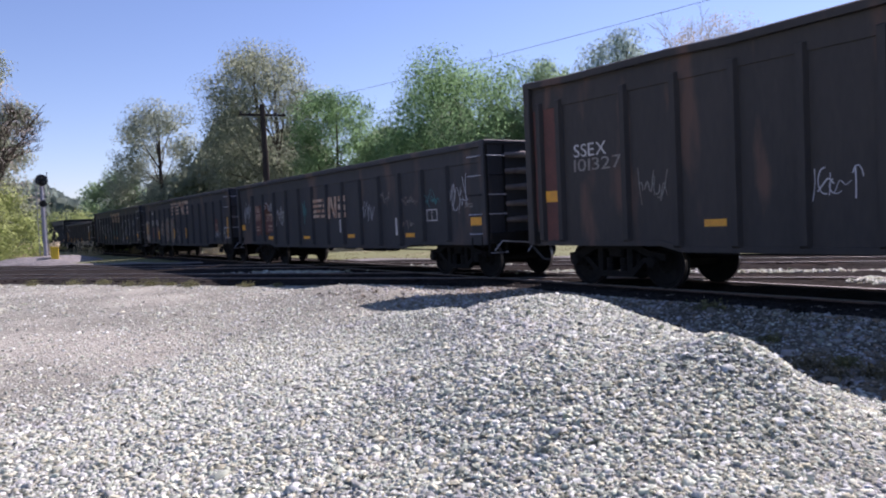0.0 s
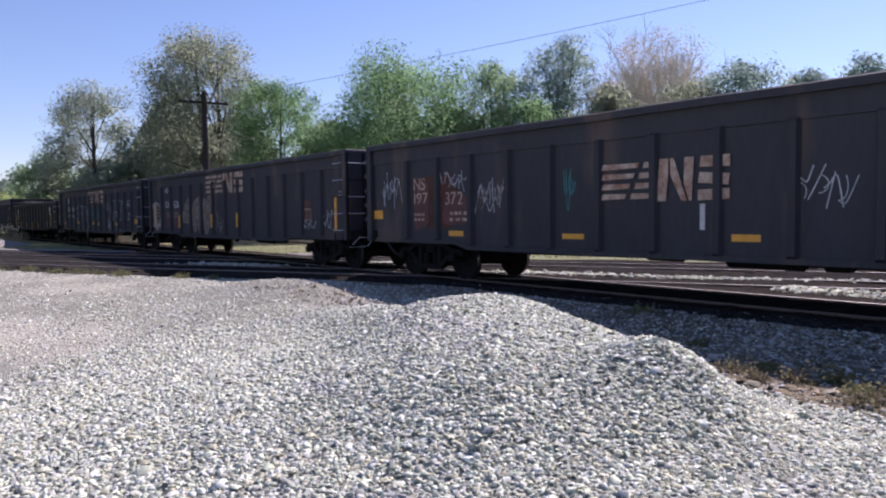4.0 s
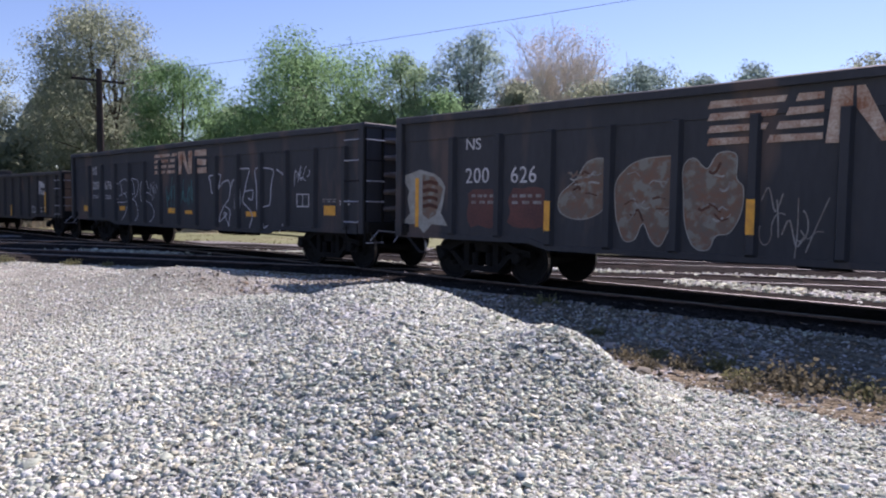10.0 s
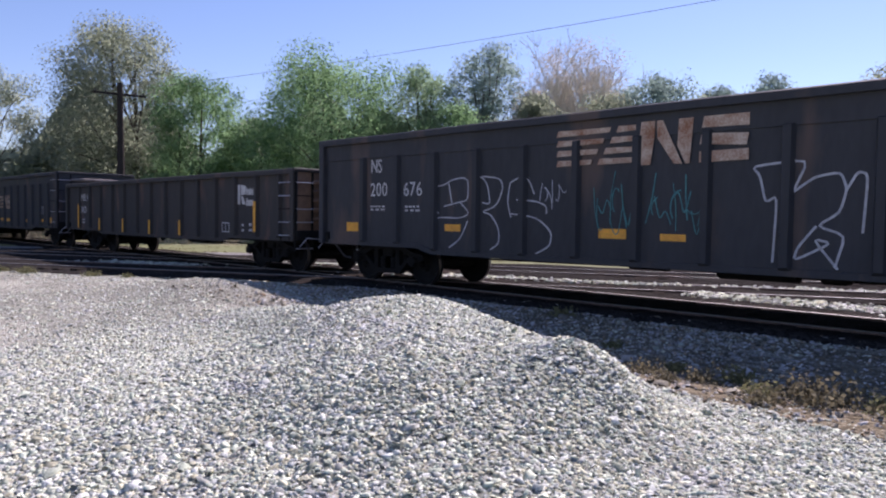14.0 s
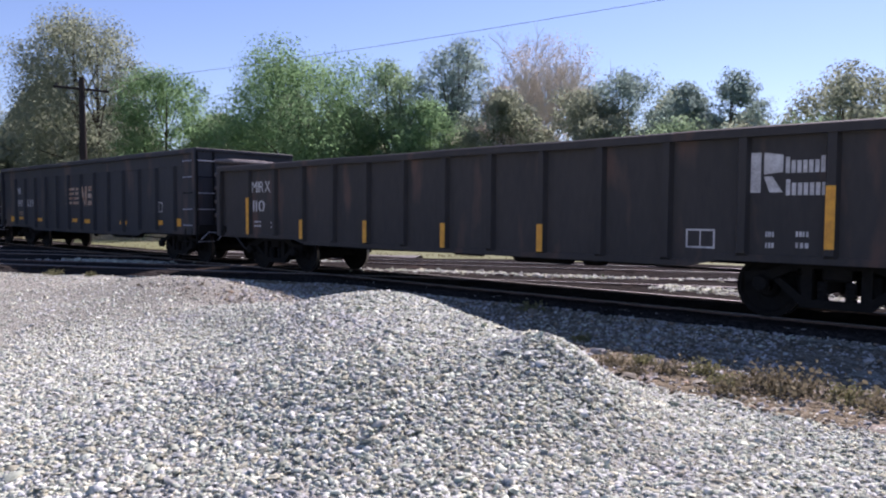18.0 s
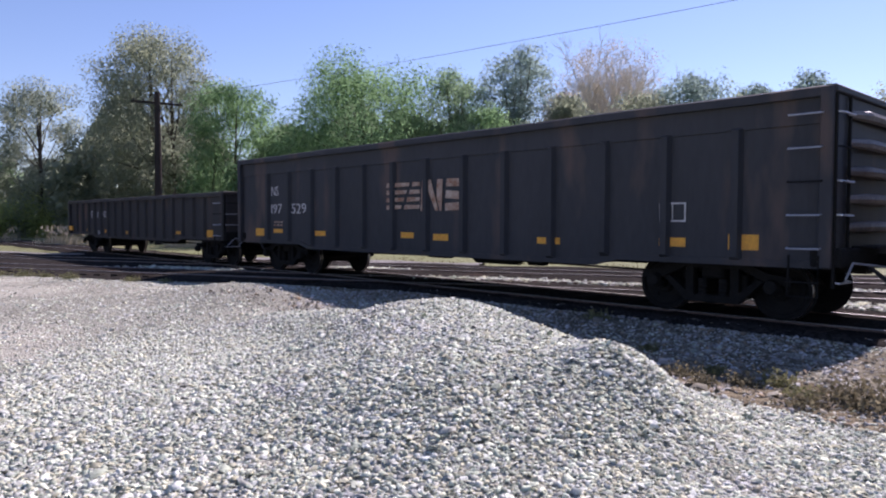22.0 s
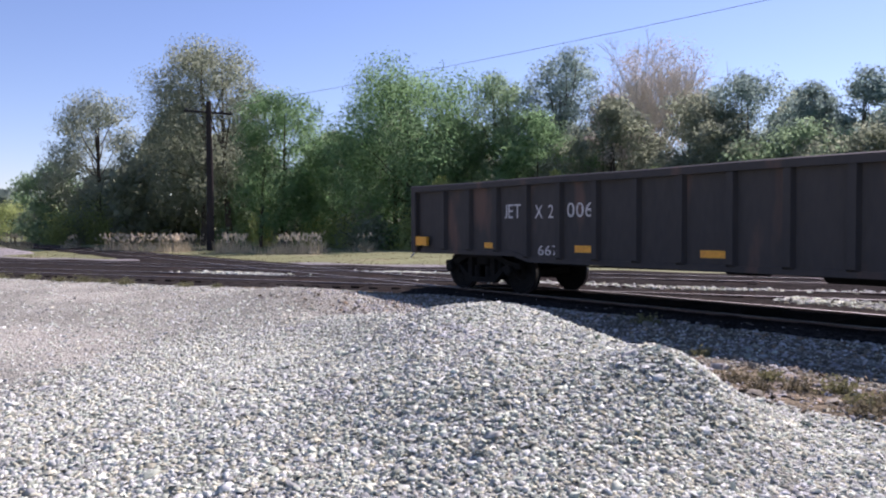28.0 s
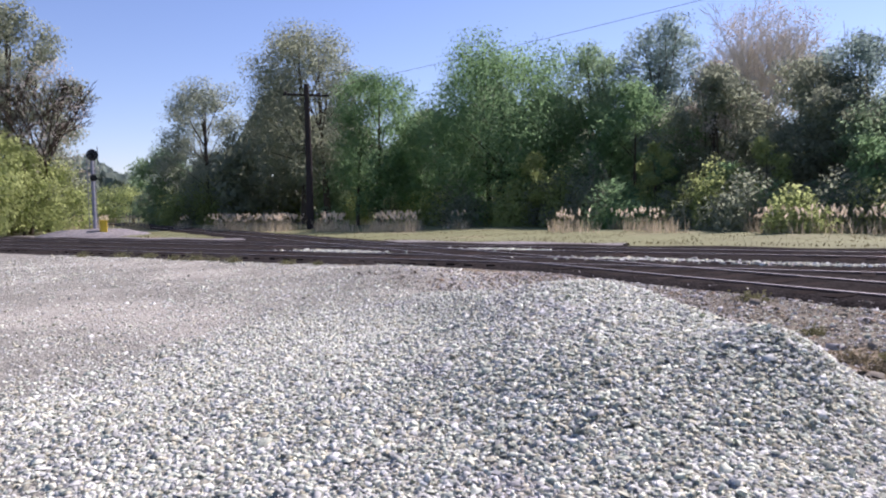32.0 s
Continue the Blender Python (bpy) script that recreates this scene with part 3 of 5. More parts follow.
    base = np.array([(-0.5, -0.32, 0.0), (0.5, -0.38, 0.16), (0.42, 0.36, -0.05), (-0.46, 0.40, 0.18)])
    s = size * r.uniform(0.55, 1.35, n)
    shape = (base[None] * r.uniform(0.75, 1.25, (n, 4, 1))) * s[:, None, None]
    p = np.einsum("nij,nkj->nki", turns(n, r), shape) + points[:, None, :]
    f = np.array([(0, 1, 2), (0, 2, 3)])
    return p.reshape(-1, 3), (f[None] + 4 * np.arange(n)[:, None, None]).reshape(-1, 3)


def branch(bm, r, p, d, length, radius, level):
    """A limb that forks on into twigs."""
    q = p + d * length * 0.5 + Vector((r.normal(0, 0.06), r.normal(0, 0.06), r.normal(0, 0.04))) * length
    e = q + (d + Vector((r.normal(0, 0.15), r.normal(0, 0.15), 0.08))).normalized() * length * 0.5
    add_tube(bm, [p, q, e], [radius, radius * 0.8, radius * 0.55], 3 if level < 3 else 5, False)
    if level:
        for k in range(3 if level > 1 else 4):
            turn = Vector((r.normal(0, 0.45), r.normal(0, 0.45), r.normal(0.20, 0.30)))
            branch(bm, r, p.lerp(e, r.uniform(0.55, 1.0)) if k else e, (d + turn).normalized(), length * r.uniform(0.6, 0.8), max(radius * 0.55, 0.016), level - 1)


def specks(points, size, r, facing=None):
    """Small single leaves: one triangle each, turned at random or roughly facing a way."""
    n = len(points)
    base = np.array([(-0.55, -0.34, 0.0), (0.6, -0.30, 0.0), (0.05, 0.62, 0.0)])
    shape = (base[None] + r.uniform(-0.16, 0.16, (n, 3, 3))) * (size * r.uniform(0.65, 1.3, n))[:, None, None]
    if facing is None:
        p = np.einsum("nij,nkj->nki", turns(n, r), shape)
    else:
        w = facing / np.linalg.norm(facing, axis=1)[:, None]
        u = np.cross(w, r.normal(size=(n, 3)))
        u /= np.linalg.norm(u, axis=1)[:, None]
        p = np.einsum("nij,nkj->nki", np.stack([u, np.cross(w, u), w], -1), shape)
    return (p + points[:, None, :]).reshape(-1, 3), np.arange(3 * n).reshape(n, 3)


def tree(name, label, az, dist, height, width, leafmat, thick=4.0, leaf=0.15, trunk=0.28, low=0.30, lobes=16, seed=1, bark="bark", bare=0, spread=1.0, loose=1.0, category="tree", group="trees behind the tracks", ground=-0.15, stems=1):
    """A broad-leaved tree at an angle (degrees from the far end of the track) and a distance: lobes made of clumps, clumps of leaves."""
    r = np.random.default_rng(seed)
    a = radians(az)
    cx, cy = -dist * math.cos(a), dist * math.sin(a)
    top = empty(name, pose(cx, cy, ground, 0, 0, r.uniform(0, 360)))
    tagged(top, label, category, group)
    height -= ground
    R, zl = width * 0.66, height * low
    centres, radii = [], []
    for k in range(lobes):
        h = (k + 0.5) / lobes
        prof = math.sin(math.pi * min(1, 0.24 + 0.66 * h)) ** 0.6
        ang = k * 2.399 + r.uniform(-0.5, 0.5)
        lr = R * r.uniform(0.27, 0.42) * (0.75 + 0.25 * (1 - h))
        rad = max(0.0, R * prof - lr) * (r.uniform(0.25, 1.0) ** 0.5) * (0.25 if k >= lobes - 2 else 1)
        centres.append((rad * math.cos(ang), rad * math.sin(ang), min(zl + (height - zl) * (0.05 + 0.92 * h), height - lr * 0.85)))
        radii.append(lr)
    centres, radii = np.array(centres), np.array(radii)
    w = radii ** 2 / (radii ** 2).sum()
    m = lobes * 26
    which = r.choice(lobes, m, p=w)
    d = r.normal(size=(m, 3))
    d /= np.linalg.norm(d, axis=1)[:, None]
    clump = centres[which] + d * (radii[which] * r.uniform(0.2, 1.0, m) ** 0.6)[:, None] * np.array([1, 1, 0.85])
    cr = R * r.uniform(0.08, 0.19, m) * loose
    n = int(thick * 0.8 * width * (height - zl) / (0.42 * leaf ** 2))
    of = r.choice(m, n, p=cr ** 2 / (cr ** 2).sum())
    q = r.normal(size=(n, 3))
    q *= (r.uniform(0, 1, n) ** 0.45 / np.linalg.norm(q, axis=1))[:, None]
    pts = clump[of] + q * cr[of][:, None] * np.array([1, 1, 0.75])
    facing = 0.7 * q + 0.7 * d[of] + 0.30 * r.normal(size=(n, 3)) + np.array([0, 0, 0.25])
    keep = pts[:, 2] > 0.1
    v, f = specks(pts[keep], leaf, r, facing[keep])
    raw("crown", v, f, leafmat, top)
    bm = bmesh.new()
    if bare:
        add_tube(bm, [(0, 0, -0.3), (0.1, 0, height * 0.2), (0, 0.1, height * 0.42)], [trunk, trunk * 0.85, trunk * 0.6], 8)
        for k in range(bare):
            ang = k * 2.399
            lean = r.uniform(0.15, 0.6) * spread
            branch(bm, r, Vector((0, 0.05, height * r.uniform(0.22, 0.42))), Vector((lean * math.cos(ang), lean * math.sin(ang), 1)).normalized(), height * r.uniform(0.17, 0.23), trunk * 0.38, 4)
    else:
        for k in range(stems):
            ox, oy = (0, 0) if k == 0 else (r.uniform(-0.3, 0.3) * width, r.uniform(-0.3, 0.3) * width)
            limbs(bm, (ox, oy, 0), (ox * 0.8 + r.uniform(-0.3, 0.3), oy * 0.8 + r.uniform(-0.3, 0.3), height * 0.84), trunk * (1 if k == 0 else 0.6), [tuple(c) for c in centres[k::stems]], r)
    part("trunk", bm, bark, top)
    return top


def eye(t, r):
    """The height of a top seen at a slope t over a distance r."""
    return 1.36 + t * r


tree("broadleaf_tree", "large grey-green spring tree with a tall open crown", 20.8, 62, eye(0.251, 62), 10.6, "leaf_olive", thick=3.77, leaf=0.142, trunk=0.42, low=0.20, lobes=30, seed=2, stems=2, loose=1.15)
tree("broadleaf_tree", "rounded pale green tree behind the signal track", 13.4, 76, eye(0.169, 76), 8.6, "leaf_pale", thick=3.48, leaf=0.158, trunk=0.34, low=0.14, lobes=24, seed=3, stems=2, loose=1.15)
tree("broadleaf_tree", "low bushy tree at the end of the wood", 10.4, 80, eye(0.080, 80), 7.0, "leaf_mid", leaf=0.218, trunk=0.2, low=0.03, lobes=14, seed=4)
tree("broadleaf_tree", "bright fresh green tree next to the utility pole", 26.6, 54, eye(0.186, 54), 7.4, "leaf_green", leaf=0.142, trunk=0.22, low=0.14, lobes=32, seed=5, stems=3)
tree("broadleaf_tree", "broad dense green tree with a round crown", 36.2, 50, eye(0.226, 50), 11.4, "leaf_green", leaf=0.142, trunk=0.34, low=0.14, lobes=46, seed=6, stems=3)
tree("broadleaf_tree", "green tree with a feathery top", 43.2, 52, eye(0.212, 52), 6.6, "leaf_mid", thick=4.06, leaf=0.142, trunk=0.26, low=0.12, lobes=34, seed=7, stems=2, loose=1.2)
tree("broadleaf_tree", "tall dark blue-green tree", 48.7, 54, eye(0.242, 54), 6.6, "leaf_dark", leaf=0.142, trunk=0.30, low=0.22, lobes=36, seed=8)
tree("budding_tree", "nearly bare tree with pale buds and fine twigs", 55.6, 55, eye(0.252, 55), 9.0, "leaf_bud", thick=0.8, leaf=0.100, trunk=0.28, low=0.36, lobes=24, seed=9, bark="palebark", bare=30, spread=1.3, loose=1.0)
tree("broadleaf_tree", "dark green tree with a broken outline", 62.1, 46, eye(0.198, 46), 7.0, "leaf_dark", leaf=0.134, trunk=0.22, low=0.05, lobes=32, seed=10, stems=2)
tree("broadleaf_tree", "dark green tree of middle height", 66.4, 45, eye(0.176, 45), 4.8, "leaf_dark", leaf=0.134, trunk=0.2, low=0.05, lobes=24, seed=11)
tree("broadleaf_tree", "dark green tree with a narrow rounded top", 69.6, 45, eye(0.187, 45), 5.0, "leaf_dark", leaf=0.134, trunk=0.2, low=0.05, lobes=24, seed=12)
tree("broadleaf_tree", "spreading green tree beyond a gap of sky", 77.2, 44, eye(0.186, 44), 7.6, "leaf_olive", thick=4.06, leaf=0.142, trunk=0.24, low=0.06, lobes=22, seed=13)
tree("broadleaf_tree", "spreading green tree at the far side of the wood", 87.5, 44, eye(0.190, 44), 8.0, "leaf_mid", leaf=0.200, trunk=0.26, low=0.16, lobes=14, seed=14)
tree("broadleaf_tree", "tall olive tree leaning over the signal track", 0.6, 60, eye(0.252, 60), 9.4, "leaf_olive", leaf=0.167, trunk=0.45, low=0.03, lobes=30, seed=15, group="trees by the signal")
tree("budding_tree", "bare spreading tree with drooping twigs by the signal", 2.6, 55, eye(0.190, 55), 7.5, "leaf_bud", thick=0.25, leaf=0.109, trunk=0.22, low=0.3, lobes=14, seed=17, bare=10, spread=1.8, group="trees by the signal")
tree("broadleaf_tree", "olive green tree in full spring leaf", -9.5, 56, eye(0.25, 56), 12.0, "leaf_olive", thick=4.35, leaf=0.218, trunk=0.4, low=0.04, lobes=18, seed=16, group="trees by the signal")
tree("budding_tree", "tan budding tree in front of the bare tree", 52.4, 47, eye(0.180, 47), 3.6, "leaf_bud", thick=1.6, leaf=0.14, trunk=0.14, low=0.12, lobes=18, seed=18, stems=2)
for k in range(15):
    tree("thicket_tree", "yellow-green sapling in the edge of the wood", 39.0 + 2.9 * k + 0.8 * math.sin(5 * k), 36.5 + 2.2 * math.sin(3.1 * k) + max(0, 8 - 0.9 * k), 3.4 + 1.3 * math.sin(2.3 * k + 1), 3.2 + 0.7 * math.sin(1.7 * k), ("leaf_yellow", "leaf_olive", "leaf_green")[k % 3], thick=2.6, leaf=0.13, trunk=0.06, low=0.03, lobes=12, seed=60 + k, group="saplings in the wood edge", stems=3)
for k, (az, di, h, w, mt) in enumerate(((17.5, 70, 8.5, 8, "leaf_olive"), (24.2, 62, 7, 8, "leaf_mid"), (31.5, 54, 8.5, 7, "leaf_green"), (40.2, 52, 9.5, 7, "leaf_mid"), (46.5, 47, 9.0, 7, "leaf_green"), (52.5, 46, 9.4, 7, "leaf_olive"), (58.5, 44, 9.0, 7, "leaf_olive"), (61.0, 42, 7.0, 6, "leaf_olive"), (65.5, 40, 6.6, 6.5, "leaf_mid"), (70.0, 39, 6.2, 6.5, "leaf_olive"), (75.0, 39, 6.2, 7, "leaf_mid"), (82.0, 39, 6.4, 7, "leaf_mid"), (-5.0, 52, 5.5, 8, "leaf_olive"), (1.6, 54, 5.2, 6.5, "leaf_yellow"), (-2.5, 52, 7.2, 8, "leaf_yellow"), (3.6, 62, 3.2, 5, "leaf_yellow"), (8.2, 92, 4.6, 9, "leaf_yellow"), (11.0, 84, 5.0, 8, "leaf_pale"))):
    tree("understorey_tree", "leafy young tree in the edge of the wood", az, di, h, w, mt, thick=4.06, leaf=0.142, trunk=0.12, low=0.03, lobes=16, seed=30 + k, group="young trees in the wood edge", stems=2)


def shrub(az, dist, height, width, mat, seed, label="low leafy shrub in front of the wood"):
    r = np.random.default_rng(seed)
    a = radians(az)
    top = empty("shrub", pose(-dist * math.cos(a), dist * math.sin(a), -0.15))
    tagged(top, label, "shrub", "shrubs along the wood")
    n = 3000
    d = r.normal(size=(n, 3))
    d /= np.linalg.norm(d, axis=1)[:, None]
    p = d * (r.uniform(0, 1, n) ** 0.5)[:, None] * np.array([width / 2, width / 2, height]) * (1 + 0.25 * np.sin(5 * d[:, :1] + seed))
    p[:, 2] = np.abs(p[:, 2]) + 0.05
    v, f = specks(p, 0.15, r, d + 0.35 * r.normal(size=(n, 3)) + np.array([0, 0, 0.3]))
    raw("leaves", v, f, mat, top)
    bm = bmesh.new()
    for k in range(6):
        g = p[r.integers(n)]
        add_tube(bm, [(g[0] * 0.1, g[1] * 0.1, -0.1), (g[0] * 0.5, g[1] * 0.5, g[2] * 0.6), tuple(g)], [0.04, 0.03, 0.01], 4, False)
    part("stem", bm, "bark", top)


rs = np.random.default_rng(5)
az = 11.0
k = 0
while az < 90:
    line = 27.5 - 3.5 * smooth(50, 25, np.array(az))
    di = min(70, float(line) / math.sin(radians(az)) + rs.uniform(0.5, 4.0))
    shrub(az, di, rs.uniform(1.2, 3.8), rs.uniform(2.4, 4.6), ("leaf_yellow", "leaf_olive", "leaf_green", "leaf_yellow", "leaf_olive")[k % 5] if az > 30 else ("leaf_yellow", "leaf_olive", "leaf_yellow")[k % 3], 100 + k)
    az += rs.uniform(1.3, 2.3) * 50 / di
    k += 1

# the dense wood behind, and hills of trees beyond the signal
n = 60000
a = np.radians(rng.uniform(14, 96, n))
di = rng.uniform(66, 86, n)
h = (8.4 + 1.6 * np.sin(a * 23) + 1.2 * np.sin(a * 61 + 1)) * di / 60 * (1 - 0.35 * smooth(0.36, 0.18, a))
p = np.stack([-di * np.cos(a), di * np.sin(a), rng.uniform(0, 1, n) ** 0.8 * h], -1)
v, f = specks(p, 0.60, rng)
tagged(raw("wood_behind", v, f, "leaf_olive"), "dense green wood behind the front trees", "wood", kind="stuff")
n = 22000
a = np.radians(rng.uniform(-22, 18, n))
di = rng.uniform(190, 300, n)
h = di * (0.064 + 0.010 * np.sin(a * 31) + 0.006 * np.sin(a * 83))
p = np.stack([-di * np.cos(a), di * np.sin(a), rng.uniform(0, 1, n) ** 0.7 * h], -1)
v, f = leaves(p, 1.8, rng)
tagged(raw("distant_wood", v, f, "leaf_haze"), "distant tree line beyond the signal, haze put into its leaf colour", "wood", kind="stuff")


# reeds and grass
def blades(name, u0, u1, q0, q1, n, hmin, hmax, mat, label, seed, width=0.05, clump=0.0):
    r = np.random.default_rng(seed)
    u, q = r.uniform(u0, u1, n), r.uniform(q0, q1, n)
    if clump:
        keep = (np.sin(u * 0.55) + np.sin(u * 0.21 + 1) + np.sin(u * 1.3 + q)) > clump
        u, q = u[keep], q[keep]
    x, y = diag(u, q)
    n = len(x)
    h, a = r.uniform(hmin, hmax, n), r.uniform(0, 6.28, n)
    lean = r.normal(0, 0.16, (n, 2)) * h[:, None]
    dx, dy = np.cos(a) * width / 2, np.sin(a) * width / 2
    z = np.full(n, -0.12)
    v = np.stack([np.stack([x - dx, y - dy, z], -1), np.stack([x + dx, y + dy, z], -1), np.stack([x + lean[:, 0] + dx * 0.5, y + lean[:, 1] + dy * 0.5, z + h], -1), np.stack([x + lean[:, 0] - dx * 0.5, y + lean[:, 1] - dy * 0.5, z + h], -1)], 1)
    return tagged(raw(name, v.reshape(-1, 3), np.arange(4 * n).reshape(-1, 4), mat), label, "grass", kind="stuff")


blades("grass_blades", -60, 40, 6.0, 17, 22000, 0.02, 0.07, "turf", "short rough grass on the verge", 41, 0.05)
blades("dry_grass", -60, 40, 13, 18, 22000, 0.20, 0.75, "straw", "tan stems of dry grass left from winter", 42, 0.022, 0.1)


def plumes(u0, u1, q0, q1, n, seed, clump):
    """Feathery cream seed heads: two crossed blades each."""
    r = np.random.default_rng(seed)
    u, q = r.uniform(u0, u1, n), r.uniform(q0, q1, n)
    keep = (np.sin(u * 0.55) + np.sin(u * 0.21 + 1) + np.sin(u * 1.3 + q)) > clump
    x, y = diag(u[keep], q[keep])
    n = len(x)
    z, h, a, w = r.uniform(0.45, 0.85, n), r.uniform(0.16, 0.34, n), r.uniform(0, 3.14, n), r.uniform(0.03, 0.06, n)
    lx, ly = r.normal(0, 0.08, n), r.normal(0, 0.08, n)
    out = []
    for k in (0, 1.571):
        dx, dy = np.cos(a + k) * w, np.sin(a + k) * w
        out.append(np.stack([np.stack([x, y, z], -1), np.stack([x + dx + lx / 2, y + dy + ly / 2, z + h * 0.6], -1), np.stack([x + lx, y + ly, z + h], -1), np.stack([x - dx + lx / 2, y - dy + ly / 2, z + h * 0.6], -1)], 1))
    v = np.concatenate(out).reshape(-1, 3)
    tagged(raw("grass_plumes", v, np.arange(len(v)).reshape(-1, 4), "plume"), "cream feathery plumes on tall dry grass", "grass", kind="stuff")


plumes(-60, 40, 13, 18, 5200, 43, 0.55)


# ---------------------------------------------------------------- pole, wire, signal, marker
def bearing(az, dist, z=-0.12):
    return -dist * math.cos(radians(az)), dist * math.sin(radians(az)), z


def utility_pole(x, y, z, h):
    top = empty("utility_pole", pose(x, y, z))
    tagged(top, "dark weathered timber utility pole with a crossarm", "pole")
    part("pole", tube([(0, 0, -0.4), (0.03, 0, h * 0.5), (0, 0, h)], [0.25, 0.21, 0.16], 12), "polewood", top)
    part("crossarm", box(-1.5, 1.5, -0.06, 0.06, h - 0.75, h - 0.62, 0.01), "polewood", top)
    for s in (-1, 1):
        part("brace", tube([(s * 0.75, -0.07, h - 0.70), (0, -0.13, h - 1.35)], 0.018, 5), "darkmetal", top)
    for xx in (-1.35, -0.8, 0.8, 1.35):
        ins = part("insulator", lathe(bmesh.new(), [(0.03, h - 0.62), (0.055, h - 0.57), (0.045, h - 0.50), (0.02, h - 0.47)], "Z", 10), "darkmetal", top)
        ins.location = (xx, 0, 0)
    return top


pole = utility_pole(-44.5, 17.15, -0.13, 9.45)
pole.rotation_euler = (0, 0, radians(80))
a, b = Vector((-44.5, 17.3, 8.86)), Vector((6.5, 31.9, 11.0))
bm = tube([a.lerp(b, k / 24) - Vector((0, 0, 0.5 * 4 * (k / 24) * (1 - k / 24))) for k in range(25)], 0.011, 5)
tagged(finish("overhead_wire", bm, "wire"), "single thin dark wire hung from the utility pole", "wire")


def signal_mast(x, y, z, turn):
    top = empty("railway_signal", pose(x, y, z, 0, 0, turn))
    tagged(top, "silver railway signal mast with round dark heads and a ladder", "signal")
    part("base", box(-0.28, 0.28, -0.28, 0.28, -0.2, 0.15, 0.04), "lightbed", top, "concrete foot")
    part("mast", tube([(0, 0, 0.2), (0, 0, 5.15)], [0.11, 0.09], 12), "mast", top)
    for zc, k in ((4.8, 0.72), (3.45, 0.42)):
        head = part("signal_head", lathe(bmesh.new(), [(0.05, 0.12), (0.20 * k, 0.10), (0.20 * k, -0.05), (0.46 * k, -0.06), (0.46 * k, -0.09), (0.1 * k, -0.10)], "Y", 24), "darkmetal", top, "round black target with lenses")
        head.location = (0, -0.12, zc)
        for ax, azz in ((0, 0.2 * k), (-0.18 * k, -0.12 * k), (0.18 * k, -0.12 * k)):
            ln = part("lens", lathe(bmesh.new(), [(0.09, -0.09), (0.10, -0.13), (0.06, -0.15)], "Y", 14), "lens", head)
            ln.location = (ax, 0, azz)
            hood = bmesh.new()
            lathe(hood, [(0.115, -0.09), (0.115, -0.30), (0.105, -0.30), (0.105, -0.10)], "Y", 14)
            hd = part("hood", hood, "darkmetal", head)
            hd.location = (ax, 0, azz)
    for s in (-0.22, 0.22):
        part("ladder_rail", tube([(s, 0.35, 0.1), (s, 0.30, 4.9)], 0.024, 5), "mast", top)
    for k in range(15):
        part("ladder_rung", tube([(-0.22, 0.345 - 0.003 * k, 0.4 + 0.31 * k), (0.22, 0.345 - 0.003 * k, 0.4 + 0.31 * k)], 0.016, 5), "mast", top)
    part("antenna", tube([(0.34, 0.1, 4.2), (0.34, 0.1, 5.3)], 0.025, 6), "darkmetal", top)
    return top


sx, sy, sz_ = bearing(5.6, 47.2)
signal_mast(sx, sy, sz_, 95)
px, py, pz = bearing(6.15, 45.6)
marker = empty("marker_post", pose(px, py, pz))
tagged(marker, "short square yellow marker post by the signal", "post")
part("post", box(-0.19, 0.19, -0.19, 0.19, -0.2, 0.92, 0.03), "safety", marker)
part("cap", box(-0.21, 0.21, -0.21, 0.21, 0.92, 0.97, 0.015), "safety", marker)
gx, gy, gz = bearing(5.5, 47.5, -0.3)
bm = lathe(bmesh.new(), [(3.6, 0), (3.0, 0.3), (1.8, 0.55), (0.2, 0.62)], "Z", 28)
for v in bm.verts:
    v.co.z += 0.03 * math.sin(5 * v.co.x + 3 * v.co.y)
mound = finish("gravel_mound", bm, "lightbed", smooth=True)
mound.location = (gx, gy, gz)
tagged(mound, "low pale gravel mound under the signal", "ground", kind="structure")


# weeds
def weed(x, y, size, seed, mat="weed", label="small green weed growing in the gravel"):
    r = np.random.default_rng(seed)
    top = empty("weed", pose(x, y, float(ground_z(np.array(x), np.array(y)))))
    tagged(top, label, "plant", "weeds in the gravel")
    n = 260
    p = r.normal(size=(n, 3)) * np.array([0.34, 0.34, 0.2]) * size
    p[:, 2] = np.abs(p[:, 2]) + 0.02
    v, f = leaves(p, 0.045 * size + 0.014, r)
    raw("leaves", v, f, mat, top)
    bm = tube([(0, 0, -0.03), (0.01, 0, 0.1 * size), (0.02, 0.01, 0.3 * size)], [0.008, 0.006, 0.003], 5)
    part("stem", bm, "weed", top)


for k, (wx, wy, ws) in enumerate(((-6.1, 8.7, 0.42), (-2.5, 6.3, 0.34), (-2.2, 5.97, 0.30), (-1.3, 6.1, 0.38), (-0.4, 6.0, 0.36), (-3.1, 6.3, 0.24), (0.3, 6.1, 0.34), (-20.2, 4.4, 0.5), (-21.0, 4.0, 0.4), (-18.6, 5.0, 0.45), (-22.3, 3.6, 0.45), (-17.0, 5.9, 0.35), (-23.6, 3.0, 0.5), (-16.0, 6.3, 0.25), (-19.4, 4.7, 0.35), (-24.6, 2.0, 0.45), (-4.2, 7.0, 0.2))):
    weed(wx, wy, ws * 0.75, 300 + k)
for k, (wx, wy, ws) in enumerate(((-1.95, 6.12, 0.46), (-1.62, 6.18, 0.52), (-1.75, 5.95, 0.38), (-2.75, 6.12, 0.30), (-1.05, 5.92, 0.46), (-0.55, 5.75, 0.40), (-2.05, 5.66, 0.30), (-3.25, 6.0, 0.26), (-2.95, 5.8, 0.22))):
    weed(wx, wy, ws * 0.8, 340 + k, "scrub", "low tan scrub drying among the cinders")


# ---------------------------------------------------------------- the train
HALF = 1.545


